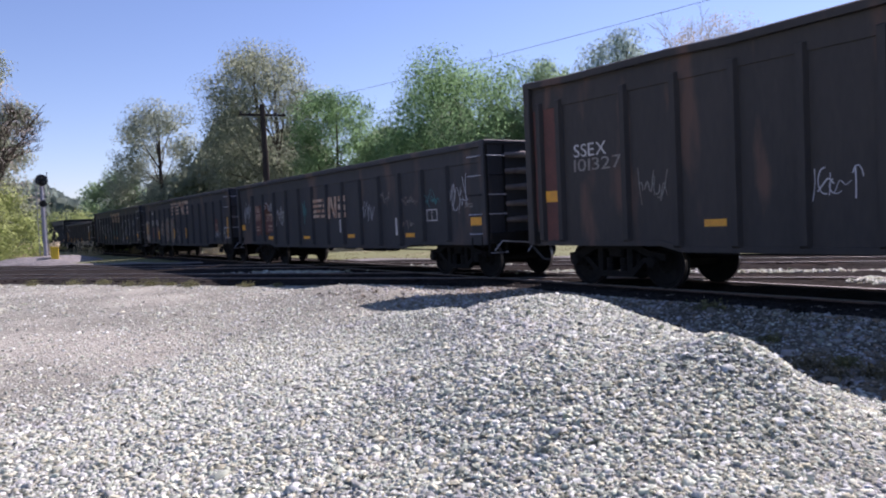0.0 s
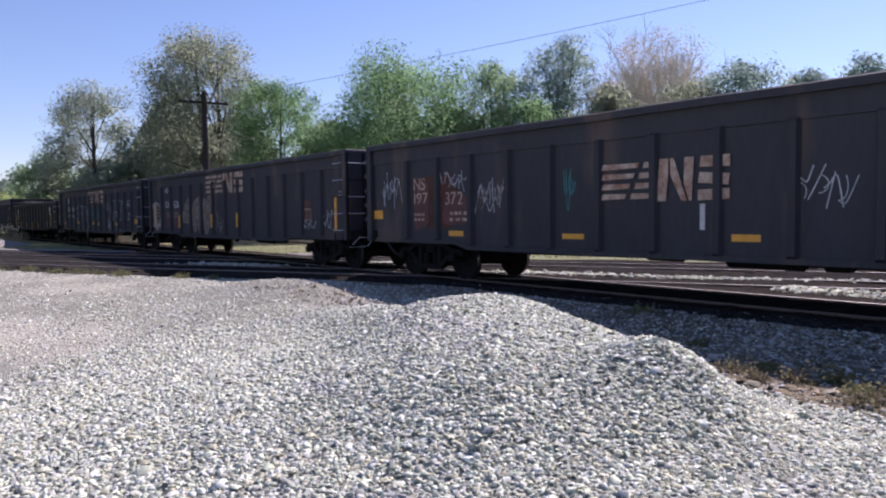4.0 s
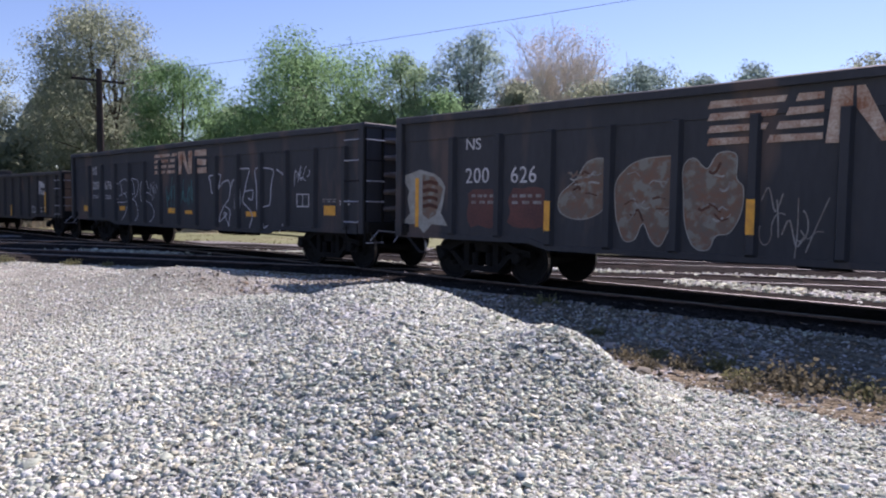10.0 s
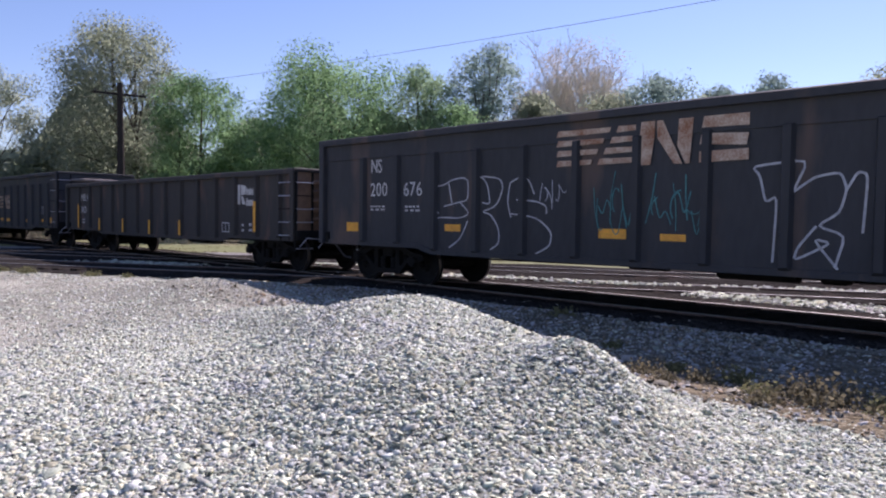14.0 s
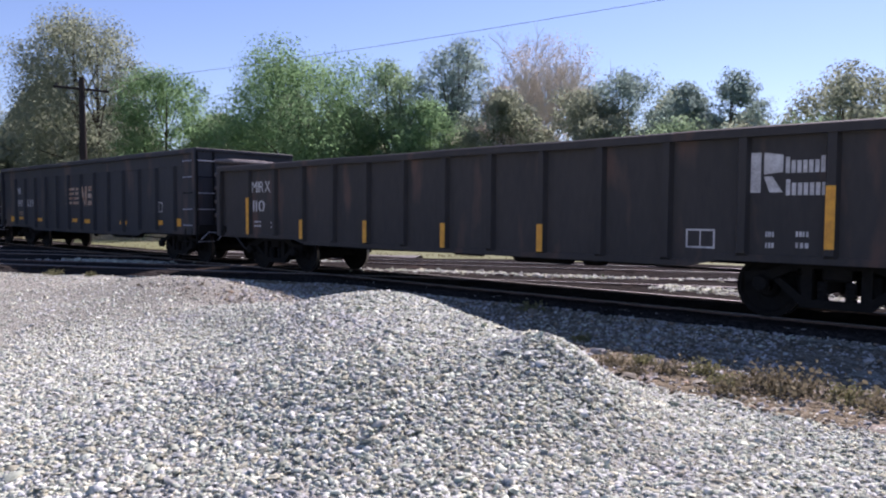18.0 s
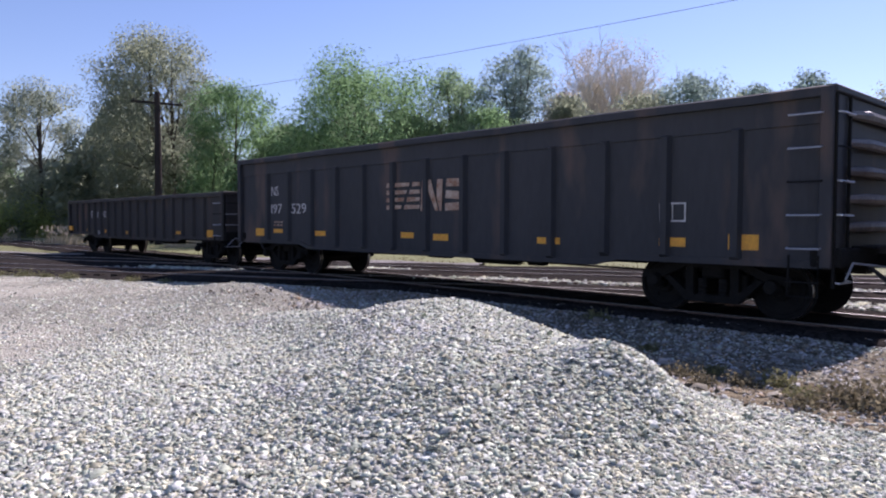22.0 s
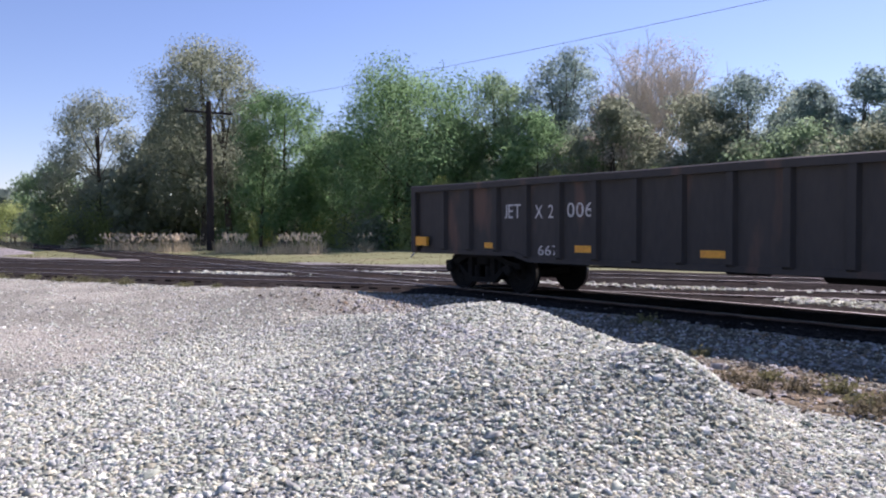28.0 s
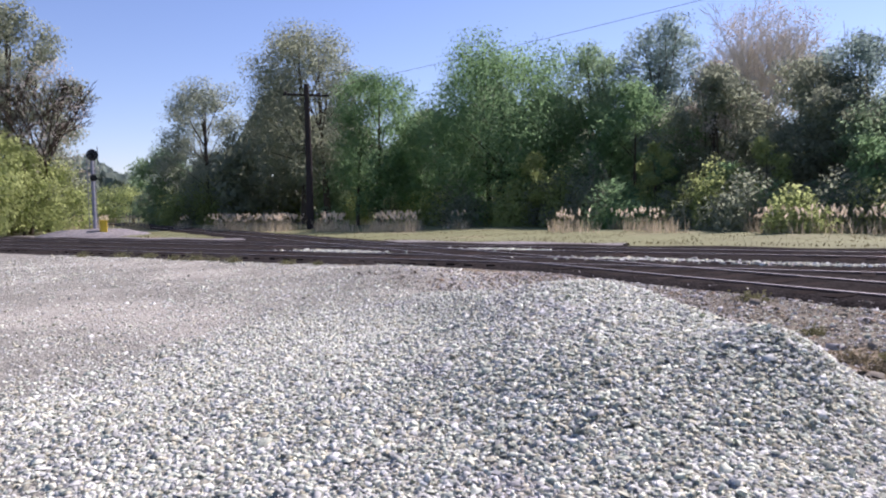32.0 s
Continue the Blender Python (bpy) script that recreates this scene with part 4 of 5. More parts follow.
def prism(outline, y0, y1):
    """A plate: an outline in x and z, from y0 to y1."""
    bm = bmesh.new()
    a = [bm.verts.new((x, y0, z)) for x, z in outline]
    b = [bm.verts.new((x, y1, z)) for x, z in outline]
    n = len(outline)
    for k in range(n):
        bm.faces.new((a[k], a[(k + 1) % n], b[(k + 1) % n], b[k]))
    bm.faces.new(a[::-1]), bm.faces.new(b)
    bmesh.ops.recalc_face_normals(bm, faces=bm.faces)
    return bm


def shared(bm, name, mat):
    me = bpy.data.meshes.new(name)
    bm.to_mesh(me)
    bm.free()
    me.materials.append(M[mat])
    return me


def put(name, me, parent, x=0.0, y=0.0, z=0.0, turn=0.0, label=""):
    o = new(name, me)
    o.parent = parent
    o.location = (x, y, z)
    o.rotation_euler = (0, 0, turn)
    if label:
        tagged(o, label)
    return o


def wheelset_mesh():
    """Two flanged wheels on an axle, turning about y."""
    bm = bmesh.new()
    for s in (-1, 1):
        prof = [(0.10, 0.62), (0.14, 0.66), (0.30, 0.70), (0.36, 0.685), (0.445, 0.685), (0.445, 0.71), (0.42, 0.722), (0.42, 0.80), (0.36, 0.81), (0.33, 0.775), (0.16, 0.765), (0.12, 0.83), (0.0001, 0.83)]
        lathe(bm, [(r, s * h) for r, h in prof], "Y", 30)
    lathe(bm, [(0.0001, -0.95), (0.075, -0.95), (0.08, -0.6), (0.08, 0.6), (0.075, 0.95), (0.0001, 0.95)], "Y", 10)
    for s in (-1, 1):
        for k in range(3):
            add_tube(bm, [(0.23 * math.cos(k * 2.094), s * 0.775, 0.23 * math.sin(k * 2.094)), (0.23 * math.cos(k * 2.094), s * 0.795, 0.23 * math.sin(k * 2.094))], 0.03, 8)
    return bm


WHEELSET = shared(wheelset_mesh(), "wheelset", "iron")
WHEELSET.materials.append(M["tread"])
for pl in WHEELSET.polygons:
    c = pl.center
    if 0.40 < math.hypot(c.x, c.z) < 0.43 and abs(c.y) < 0.80 and abs(c.y) > 0.72:
        pl.material_index = 1
def sideframe_mesh():
    """A cast truck side: arched top, dropped spring seat, two columns, open windows."""
    bm = bmesh.new()
    pieces = ([(-1.12, 0.50), (-1.12, 0.62), (-0.80, 0.66), (-0.45, 0.82), (0.45, 0.82), (0.80, 0.66), (1.12, 0.62), (1.12, 0.50), (0.78, 0.54), (0.42, 0.70), (-0.42, 0.70), (-0.78, 0.54)],
              [(-0.76, 0.54), (-0.40, 0.20), (0.40, 0.20), (0.76, 0.54), (0.66, 0.56), (0.34, 0.30), (-0.34, 0.30), (-0.66, 0.56)],
              [(-0.40, 0.29), (-0.28, 0.29), (-0.28, 0.71), (-0.40, 0.71)], [(0.28, 0.29), (0.40, 0.29), (0.40, 0.71), (0.28, 0.71)])
    for k, outline in enumerate(pieces):
        g = prism(outline, -0.07 + 0.003 * k, 0.07 - 0.003 * k)
        me = bpy.data.meshes.new("tmp")
        g.to_mesh(me)
        g.free()
        bm.from_mesh(me)
        bpy.data.meshes.remove(me)
    return bm


SIDEFRAME = shared(sideframe_mesh(), "side_frame", "iron")
BOLSTER = shared(box(-0.17, 0.17, -1.05, 1.05, 0.55, 0.80, 0.03), "bolster", "iron")
# Deep plates added to block the lit ground seen through the trucks.
FILLER_BEAM = shared(add_box(box(-0.06, 0.06, -0.95, 0.95, 0.26, 0.62, 0.02), -0.12, 0.12, -0.70, 0.70, 0.60, 0.78, 0.02), "brake_beam", "iron")
SPRING = shared(lathe(bmesh.new(), [(0.06, 0.28), (0.075, 0.31), (0.06, 0.34), (0.075, 0.37), (0.06, 0.40), (0.075, 0.43), (0.06, 0.46), (0.075, 0.49), (0.06, 0.54)], "Z", 12), "spring", "iron")
CAP = shared(lathe(bmesh.new(), [(0.09, 0.0), (0.11, -0.05), (0.09, -0.13), (0.03, -0.14)], "Y", 14), "bearing_cap", "iron")
COUPLER = shared(add_box(add_box(add_box(bmesh.new(), 0, 0.42, -0.09, 0.09, 0.76, 0.94, 0.02), 0.36, 0.62, -0.17, 0.10, 0.72, 0.99, 0.05), 0.50, 0.66, 0.02, 0.17, 0.76, 0.95, 0.03), "coupler", "iron")
HOSE = shared(tube([(0.05, -0.45, 0.80), (0.25, -0.42, 0.62), (0.42, -0.36, 0.42), (0.58, -0.30, 0.40)], 0.028, 7), "air_hose", "darkmetal")
SPINNING = []


def truck(car, x):
    t = new("truck")
    t.parent = car
    t.location = (x, 0, 0)
    t.empty_display_size = 0.3
    for s in (-1, 1):
        put("side_frame", SIDEFRAME, t, 0, s * 1.0)
        for k in (-0.16, 0.16):
            put("spring", SPRING, t, k, s * 1.0)
        for k in (-0.89, 0.89):
            put("bearing_cap", CAP, t, k, s * 1.06, 0.48, 0 if s < 0 else math.pi)
    put("bolster", BOLSTER, t)
    for k in (-0.42, 0.42):
        put("brake_beam", FILLER_BEAM, t, k)
    for k in (-0.89, 0.89):
        w = put("wheelset", WHEELSET, t, k, 0, 0.42, label="iron wheels with bright treads on one axle")
        SPINNING.append((w, k, len(SPINNING) * 0.7))


def gondola(label, xr, xl, H, paint, ribs, edge=0.0, end="black", low=0.70, bow=0.0, rungs=6, platform=True, pitch=1.06, shift=-0.13, own=()):
    """An open steel goods wagon whose body runs from xl to xr at the start."""
    L = xr - xl
    car = empty("gondola_car", pose((xr + xl) / 2, TRACK_Y, 0))
    tagged(car, label, "train car", "cars of the train")
    h = L / 2
    outline = [(-h, 0.80), (-h + 3.1, 0.80), (-h + 3.5, low), (h - 3.5, low), (h - 3.1, 0.80), (h, 0.80)]
    n = 14
    top = [(h - 2 * h * k / n, H - 0.08 - bow * math.sin(math.pi * k / n) + (0.018 * math.sin(k * 2.1 + L) if bow else 0.006 * math.sin(k * 1.7 + L))) for k in range(n + 1)]
    for s in (-1, 1):
        y = s * (HALF - 0.11)
        part("side_wall", prism(outline + top, min(y, y - s * 0.03), max(y, y - s * 0.03)), paint, car)
        bm = bmesh.new()
        for (xa, za), (xb, zb) in zip(top, top[1:]):
            for q in (0,):
                vs = [bm.verts.new((xx, s * (HALF - dy), zz + dz)) for xx, zz in ((xa, za), (xb, zb)) for dy, dz in ((0.0, -0.05), (0.0, 0.06), (0.03, 0.08), (0.16, 0.08), (0.16, -0.05))]
                for k in range(5):
                    bm.faces.new((vs[k], vs[(k + 1) % 5], vs[5 + (k + 1) % 5], vs[5 + k]))
        bmesh.ops.remove_doubles(bm, verts=bm.verts, dist=0.0005)
        bmesh.ops.recalc_face_normals(bm, faces=bm.faces)
        part("top_chord", bm, paint, car)
        if H > 2.7:
            part("upper_belt", box(-h + 0.05, h - 0.05, min(y, y + s * 0.022), max(y, y + s * 0.022), H - 0.46 - bow, H - 0.12 - bow, 0.006), paint, car)
        part("side_sill", prism([(x, z + 0.07) for x, z in outline] + [(x, z - 0.02) for x, z in outline[::-1]], min(y, y + s * 0.035), max(y, y + s * 0.035)), paint, car)
    places = [p for p in own] + [shift + pitch * k for k in range(-12, 13) if abs(shift + pitch * k) < h - 0.6 and (not own or shift + pitch * k > max(own) + 0.5)]
    RIB_PLACES[car.name] = places
    for x in places:
        zb = (0.80 if abs(x) > h - 3.35 else low) + 0.03
        zt = H - 0.10 if H < 2.7 else H - 0.42
        key = (round(zb, 2), round(zt, 2), paint)
        if key not in RIBS:
            bm = bmesh.new()
            f = [bm.verts.new(v) for v in ((-0.085, 0, zb), (0.085, 0, zb), (0.05, -0.09, zb + 0.06), (-0.05, -0.09, zb + 0.06), (-0.085, 0, zt), (0.085, 0, zt), (0.05, -0.09, zt - 0.03), (-0.05, -0.09, zt - 0.03))]
            for q in ((0, 1, 2, 3), (4, 7, 6, 5), (0, 4, 5, 1), (1, 5, 6, 2), (2, 6, 7, 3), (3, 7, 4, 0)):
                bm.faces.new([f[i] for i in q])
            bmesh.ops.recalc_face_normals(bm, faces=bm.faces)
            RIBS[key] = shared(bm, "rib", paint)
        put("rib", RIBS[key], car, x, -(HALF - 0.11))
        put("rib", RIBS[key], car, x, HALF - 0.11, 0, math.pi)
    for s in (-1, 1):
        x = s * h
        wall = part("end_wall", box(min(x, x - s * 0.05), max(x, x - s * 0.05), -HALF + 0.10, HALF - 0.10, 1.0, H - 0.04, 0.01), end, car)
        for k in range(5):
            z = 1.30 + (H - 1.62) * k / 4
            part("end_rib", tube([(x + s * 0.01, -HALF + 0.55, z), (x + s * 0.09, -0.5, z + 0.01), (x + s * 0.09, 0.5, z + 0.01), (x + s * 0.01, HALF - 0.2, z)], [0.05, 0.075, 0.075, 0.05], 8), "endrib" if end == "black" else end, wall)
        part("corner_post", box(min(x - s * 0.14, x + s * 0.02), max(x - s * 0.14, x + s * 0.02), -HALF - 0.005, -HALF + 0.14, 0.79, H - 0.03, 0.015), paint, car)
        part("corner_post", box(min(x - s * 0.14, x + s * 0.02), max(x - s * 0.14, x + s * 0.02), HALF - 0.14, HALF + 0.005, 0.79, H - 0.03, 0.015), paint, car)
        part("end_chord", box(min(x - s * 0.10, x + s * 0.05), max(x - s * 0.10, x + s * 0.05), -HALF + 0.01, HALF - 0.01, H - 0.09, H + 0.002, 0.015), paint, car)
        part("end_sill", box(min(x - s * 0.25, x + s * 0.12), max(x - s * 0.25, x + s * 0.12), -HALF + 0.06, HALF - 0.06, 0.80, 1.04, 0.02), "iron", car)
        c = put("coupler", COUPLER, car, x + s * 0.04, 0, 0, 0 if s > 0 else math.pi)
        put("air_hose", HOSE, car, x + s * 0.06, 0, 0, 0 if s > 0 else math.pi)
        y = -HALF * s
        for k in range(rungs):
            z = 0.62 + (H - 0.95) * k / (rungs - 1)
            part("side_rung", tube([(x - s * 0.50, y, z), (x - s * 0.50, y - 0.05 * s, z - 0.01), (x - s * 0.10, y - 0.05 * s, z - 0.01), (x - s * 0.10, y, z)], 0.013, 6), "silver" if k % 3 else "iron", car)
            part("end_rung", tube([(x + s * 0.02, y + s * 0.08, z), (x + s * 0.10, y + s * 0.08, z - 0.01), (x + s * 0.10, y + s * 0.52, z - 0.01), (x + s * 0.02, y + s * 0.52, z)], 0.013, 6), "silver" if k % 3 != 1 else "iron", car)
        for dy in (0.06, 0.54):
            part("ladder_stile", box(min(x + s * 0.015, x + s * 0.05), max(x + s * 0.015, x + s * 0.05), y + s * dy - 0.02, y + s * dy + 0.02, 0.55, H - 0.1), "iron", car)
        part("step", tube([(x - s * 0.48, y, 0.95), (x - s * 0.48, y - s * 0.02, 0.42), (x - s * 0.12, y - s * 0.02, 0.42), (x - s * 0.12, y, 0.95)], 0.016, 6), "iron", car)
        if platform:
            part("crossover_step", box(min(x, x + s * 0.30), max(x, x + s * 0.30), -0.75, 0.15, 1.03, 1.06, 0.006), "iron", car)
            part("cut_lever", tube([(x + s * 0.16, -HALF + 0.1, 0.66), (x + s * 0.18, -HALF + 0.3, 0.86), (x + s * 0.32, -0.35, 0.78), (x + s * 0.42, -0.1, 0.80)], 0.014, 6), "silver", car)
    part("floor", box(-h + 0.03, h - 0.03, -HALF + 0.14, HALF - 0.14, 0.98, 1.06), "iron", car)
    part("centre_sill", box(-h - 0.02, h + 0.02, -0.16, 0.16, 0.66, 0.98, 0.02), "iron", car)
    for k in range(7):
        x = -h + 3.4 + (L - 6.8) * k / 6
        part("crossbearer", prism([(x - 0.04, 0.98), (x + 0.04, 0.98), (x + 0.04, 0.72), (x - 0.04, 0.72)], -HALF + 0.15, HALF - 0.15), "iron", car)
    part("brake_cylinder", tube([(-0.7, -0.55, 0.72), (-0.05, -0.55, 0.72)], 0.14, 12), "iron", car)
    part("air_tank", tube([(0.8, -0.6, 0.72), (1.9, -0.6, 0.72)], 0.19, 12), "iron", car)
    part("brake_rod", tube([(-h + 2.2, -0.25, 0.55), (-0.4, -0.35, 0.62), (h - 2.2, -0.25, 0.55)], 0.02, 6), "iron", car)
    part("brake_valve", box(2.2, 2.55, -0.75, -0.45, 0.55, 0.85, 0.04), "iron", car)
    for x in (-h + 1.75, h - 1.75):
        truck(car, x)
    return car


RIBS, RIB_PLACES, LAYERS = {}, {}, {}
FACE = -(HALF - 0.11) - 0.006   # the outer face of the near side wall
BELT = FACE - 0.024


def bar(car, x0, x1, z0, z1, mat):
    lab = "yellow reflective strip" if mat == "yellow" else "block of worn white lettering"
    w = FACE - 0.004
    if x1 - x0 < 0.15 and mat == "yellow":
        rib = min(RIB_PLACES[car.name], key=lambda p: abs(p - (x0 + x1) / 2))
        if abs(rib - (x0 + x1) / 2) < 0.3:
            part("reflector", box(rib - 0.055, rib + 0.055, -HALF + 0.012, -HALF + 0.022, z0, z1), mat, car, lab)
            return
    part("reflector" if mat == "yellow" else "marking", box(x0, x1, w, FACE + 0.001, z0, z1), mat, car, lab)


def word(car, x0, x1, z0, z1, mat, count):
    """A painted word as a row of plain blocks."""
    w = (x1 - x0) / count
    for k in range(count):
        tall = 1.0 if k in (0, count - 2) else 0.78
        part("marking", box(x0 + w * k, x0 + w * (k + 0.72), FACE - 0.004, FACE + 0.001, z0, z0 + (z1 - z0) * tall), mat, car, "worn white painted block")


def panel(car, x0, x1, z0, z1, mat):
    """A worn patch of another paint, with a ragged outline."""
    r = np.random.default_rng(int(abs(x0) * 100))
    pts = []
    for k in range(20):
        a = 2 * math.pi * k / 20
        c, s = math.cos(a), math.sin(a)
        q = max(abs(c), abs(s)) * r.uniform(1.0, 1.18)
        pts.append(((x0 + x1) / 2 + (x1 - x0) / 2 * c / q, (z0 + z1) / 2 + (z1 - z0) / 2 * s / q))
    LAYERS[car.name] = LAYERS.get(car.name, 0) + 1
    y = FACE + 0.001 - 0.0006 * LAYERS[car.name]
    part("paint_patch", prism(pts, y, FACE + 0.004), mat, car, "reddish faded paint patch")


def character(ch):
    cu = bpy.data.curves.new("character", "FONT")
    cu.body, cu.extrude, cu.fill_mode = ch, 0.002, "BOTH"
    ob = bpy.data.objects.new("character", cu)
    scene.collection.objects.link(ob)
    bpy.context.view_layer.update()
    me = bpy.data.meshes.new_from_object(ob.evaluated_get(bpy.context.evaluated_depsgraph_get()))
    bpy.data.objects.remove(ob)
    bpy.data.curves.remove(cu)
    co = np.empty(len(me.vertices) * 3, np.float32)
    me.vertices.foreach_get("co", co)
    return me, co.reshape(-1, 3)


def stencil(car, x0, x1, z0, z1, mat, text):
    """Stencilled characters side by side, each one a part."""
    made = [character(c) for c in text if c != " "]
    wide = [float(np.ptp(co[:, 0])) for _, co in made]
    gap = 0.10
    total = sum(wide) + gap * (len(text) - 1) + 0.3 * text.count(" ")
    k = (x1 - x0) / total
    x = x0
    it = iter(zip(made, wide))
    for ch in text:
        if ch == " ":
            x += 0.4 * k
            continue
        (me, co), w = next(it)
        lo, hi = co.min(0), co.max(0)
        out = np.empty_like(co)
        out[:, 0] = x + (co[:, 0] - lo[0]) * k
        out[:, 2] = z0 + (co[:, 1] - lo[1]) / (hi[1] - lo[1]) * (z1 - z0)
        out[:, 1] = FACE - 0.003 - co[:, 2]
        me.vertices.foreach_set("co", out.ravel())
        me.materials.clear()
        me.materials.append(M[mat])
        o = new("character", me)
        o.parent = car
        tagged(o, "worn stencilled character " + ch)
        x += (w + gap) * k


def small_print(car, x0, x1, z0, z1, mat):
    """Two lines of unreadable print as short bars."""
    for k in range(2):
        z = z0 + (z1 - z0) * (0.12 + 0.5 * k)
        n = 3 + k
        for m in range(n):
            a = x0 + (x1 - x0) * m / n
            part("small_print", box(a, a + (x1 - x0) / n * (0.55 + 0.12 * ((m + k) % 3)), FACE - 0.003, FACE + 0.001, z, z + (z1 - z0) * 0.24), mat, car, "short bar of unreadable print")


def frame_box(car, x0, x1, z0, z1, mat):
    bm = bmesh.new()
    t = 0.025
    for a, b, c, d in ((x0, x1, z0, z0 + t), (x0, x1, z1 - t, z1), (x0, x0 + t, z0 + t, z1 - t), (x1 - t, x1, z0 + t, z1 - t), ((x0 + x1) / 2 - 0.008, (x0 + x1) / 2 + 0.008, z0 + t, z1 - t)):
        add_box(bm, a, b, FACE - 0.003, FACE + 0.001, c, d)
    part("data_plate", bm, mat, car, "white outlined data box")


def ribbon(bm, pts, w, y):
    """A flat painted stroke through (x, z) points."""
    p = [Vector((a, b)) for a, b in pts]
    rows = []
    for i, q in enumerate(p):
        d = (p[min(i + 1, len(p) - 1)] - p[max(i - 1, 0)])
        d = d.normalized() if d.length > 1e-6 else Vector((1, 0))
        nrm = Vector((-d.y, d.x)) * w / 2
        rows.append([bm.verts.new((q.x + s * nrm.x, y + e, q.y + s * nrm.y)) for s, e in ((1, 0), (-1, 0), (-1, 0.004), (1, 0.004))])
    for a, b in zip(rows, rows[1:]):
        for k in range(4):
            bm.faces.new((a[k], a[(k + 1) % 4], b[(k + 1) % 4], b[k]))
    bm.faces.new(rows[0]), bm.faces.new(rows[-1][::-1])


def scrawl(car, x0, x1, z0, z1, mat, width=None):
    """A loose sprayed tag: jagged unreadable strokes that cross one another."""
    r = np.random.default_rng(int(abs(x0 * 131 + z0 * 57)))
    n = max(6, min(11, int((x1 - x0) / 0.075)))
    for k in range(n):
        c, d = (k + 0.5) / n + r.normal(0, 0.05), r.uniform(0.35, 0.65)
        if k % 3 == 0:     # a slash
            u, v = r.uniform(-0.10, 0.16), r.uniform(0.25, 0.5)
            pts = [(c - u, d - v), (c + r.normal(0, 0.03), d), (c + u, d + v)]
        elif k % 3 == 1:   # a bow
            a, w, h, m = r.uniform(0, 6.28), r.uniform(0.06, 0.17), r.uniform(0.15, 0.42), int(r.integers(5, 9))
            pts = [(c + w * math.cos(a + 0.5 * i), d + h * math.sin(a + 0.5 * i)) for i in range(m)]
        else:              # a flat wave across its neighbours
            pts = [(c - 0.16, d + r.normal(0, 0.2)), (c - 0.05, d + r.normal(0, 0.3)), (c + 0.06, d + r.normal(0, 0.3)), (c + 0.17, d + r.normal(0, 0.2))]
        stroke(car, pts, x0, x1, z0, z1, mat, width or r.uniform(0.011, 0.021), 0.0005 * k, "stroke of an unreadable sprayed scrawl", smooth_steps=2)


def stroke(car, pts, x0, x1, z0, z1, mat, width, lift, label, name="graffiti_stroke", smooth_steps=1):
    """A sprayed line through points given as shares of a box."""
    fine = []
    for (ax, az_), (bx, bz) in zip(pts, pts[1:]):
        for q in range(4):
            fine.append((x0 + (x1 - x0) * (ax + (bx - ax) * q / 4), z0 + (z1 - z0) * (az_ + (bz - az_) * q / 4)))
    fine.append((x0 + (x1 - x0) * pts[-1][0], z0 + (z1 - z0) * pts[-1][1]))
    for _ in range(smooth_steps):
        fine = [fine[0]] + [((fine[i - 1][0] + 2 * fine[i][0] + fine[i + 1][0]) / 4, (fine[i - 1][1] + 2 * fine[i][1] + fine[i + 1][1]) / 4) for i in range(1, len(fine) - 1)] + [fine[-1]]
    bm = bmesh.new()
    ribbon(bm, fine, width, FACE - 0.004 - lift)
    part(name, bm, mat, car, label)


def letters(car, x0, x1, z0, z1, mat, count):
    """Large outlined sprayed forms: four sharp ones, or three bubbles."""
    if count == 4:
        forms = ([(0.08, 0.10), (0.09, 0.64), (0.05, 0.58), (0.03, 0.80), (0.0, 0.88), (0.19, 0.92), (0.14, 0.66)],
                 [(0.14, 0.66), (0.21, 0.78), (0.29, 0.81), (0.31, 0.68), (0.29, 0.50), (0.22, 0.40), (0.31, 0.33), (0.28, 0.08)],
                 [(0.22, 0.40), (0.16, 0.22), (0.15, 0.12), (0.27, 0.27), (0.21, 0.30), (0.29, 0.07)],
                 [(0.31, 0.68), (0.34, 0.81), (0.37, 0.79), (0.36, 0.35)],
                 [(0.41, 0.10), (0.44, 0.48), (0.43, 0.68), (0.39, 0.97), (0.56, 0.98), (0.52, 0.80), (0.49, 0.62), (0.46, 0.46), (0.56, 0.34), (0.59, 0.24), (0.55, 0.06)],
                 [(0.49, 0.62), (0.60, 0.65), (0.59, 0.48), (0.53, 0.52)],
                 [(0.64, 0.34), (0.64, 0.70), (0.61, 0.99), (0.85, 0.95), (0.81, 0.72), (0.80, 0.41), (0.71, 0.39), (0.72, 0.06), (0.77, 0.11)],
                 [(0.87, 0.94), (0.95, 0.86), (0.98, 0.62), (0.98, 0.40), (0.96, 0.18), (0.90, 0.02)])
        for k, f in enumerate(forms):
            stroke(car, f, x0, x1, z0, z1, mat, 0.030, 0.0006 * k, "white line of large outlined graffiti")
        return
    forms = ([(0.0, 0.88), (0.10, 0.90), (0.16, 0.97), (0.27, 1.0), (0.31, 0.95), (0.31, 0.68), (0.24, 0.66), (0.10, 0.60)],
             [(0.14, 0.92), (0.17, 0.65)],
             [(0.24, 0.66), (0.33, 0.50), (0.24, 0.43), (0.05, 0.45), (0.0, 0.38), (0.03, 0.20)],
             [(0.0, 0.62), (0.05, 0.50)],
             [(0.31, 0.40), (0.25, 0.15), (0.15, 0.02)],
             [(0.37, 0.98), (0.42, 1.0), (0.47, 0.90), (0.50, 0.62), (0.43, 0.65)],
             [(0.43, 1.0), (0.57, 0.97), (0.60, 0.85), (0.55, 0.60), (0.42, 0.52), (0.50, 0.50), (0.57, 0.30), (0.57, 0.10), (0.50, 0.02)],
             [(0.65, 0.90), (0.63, 0.65), (0.66, 0.45)],
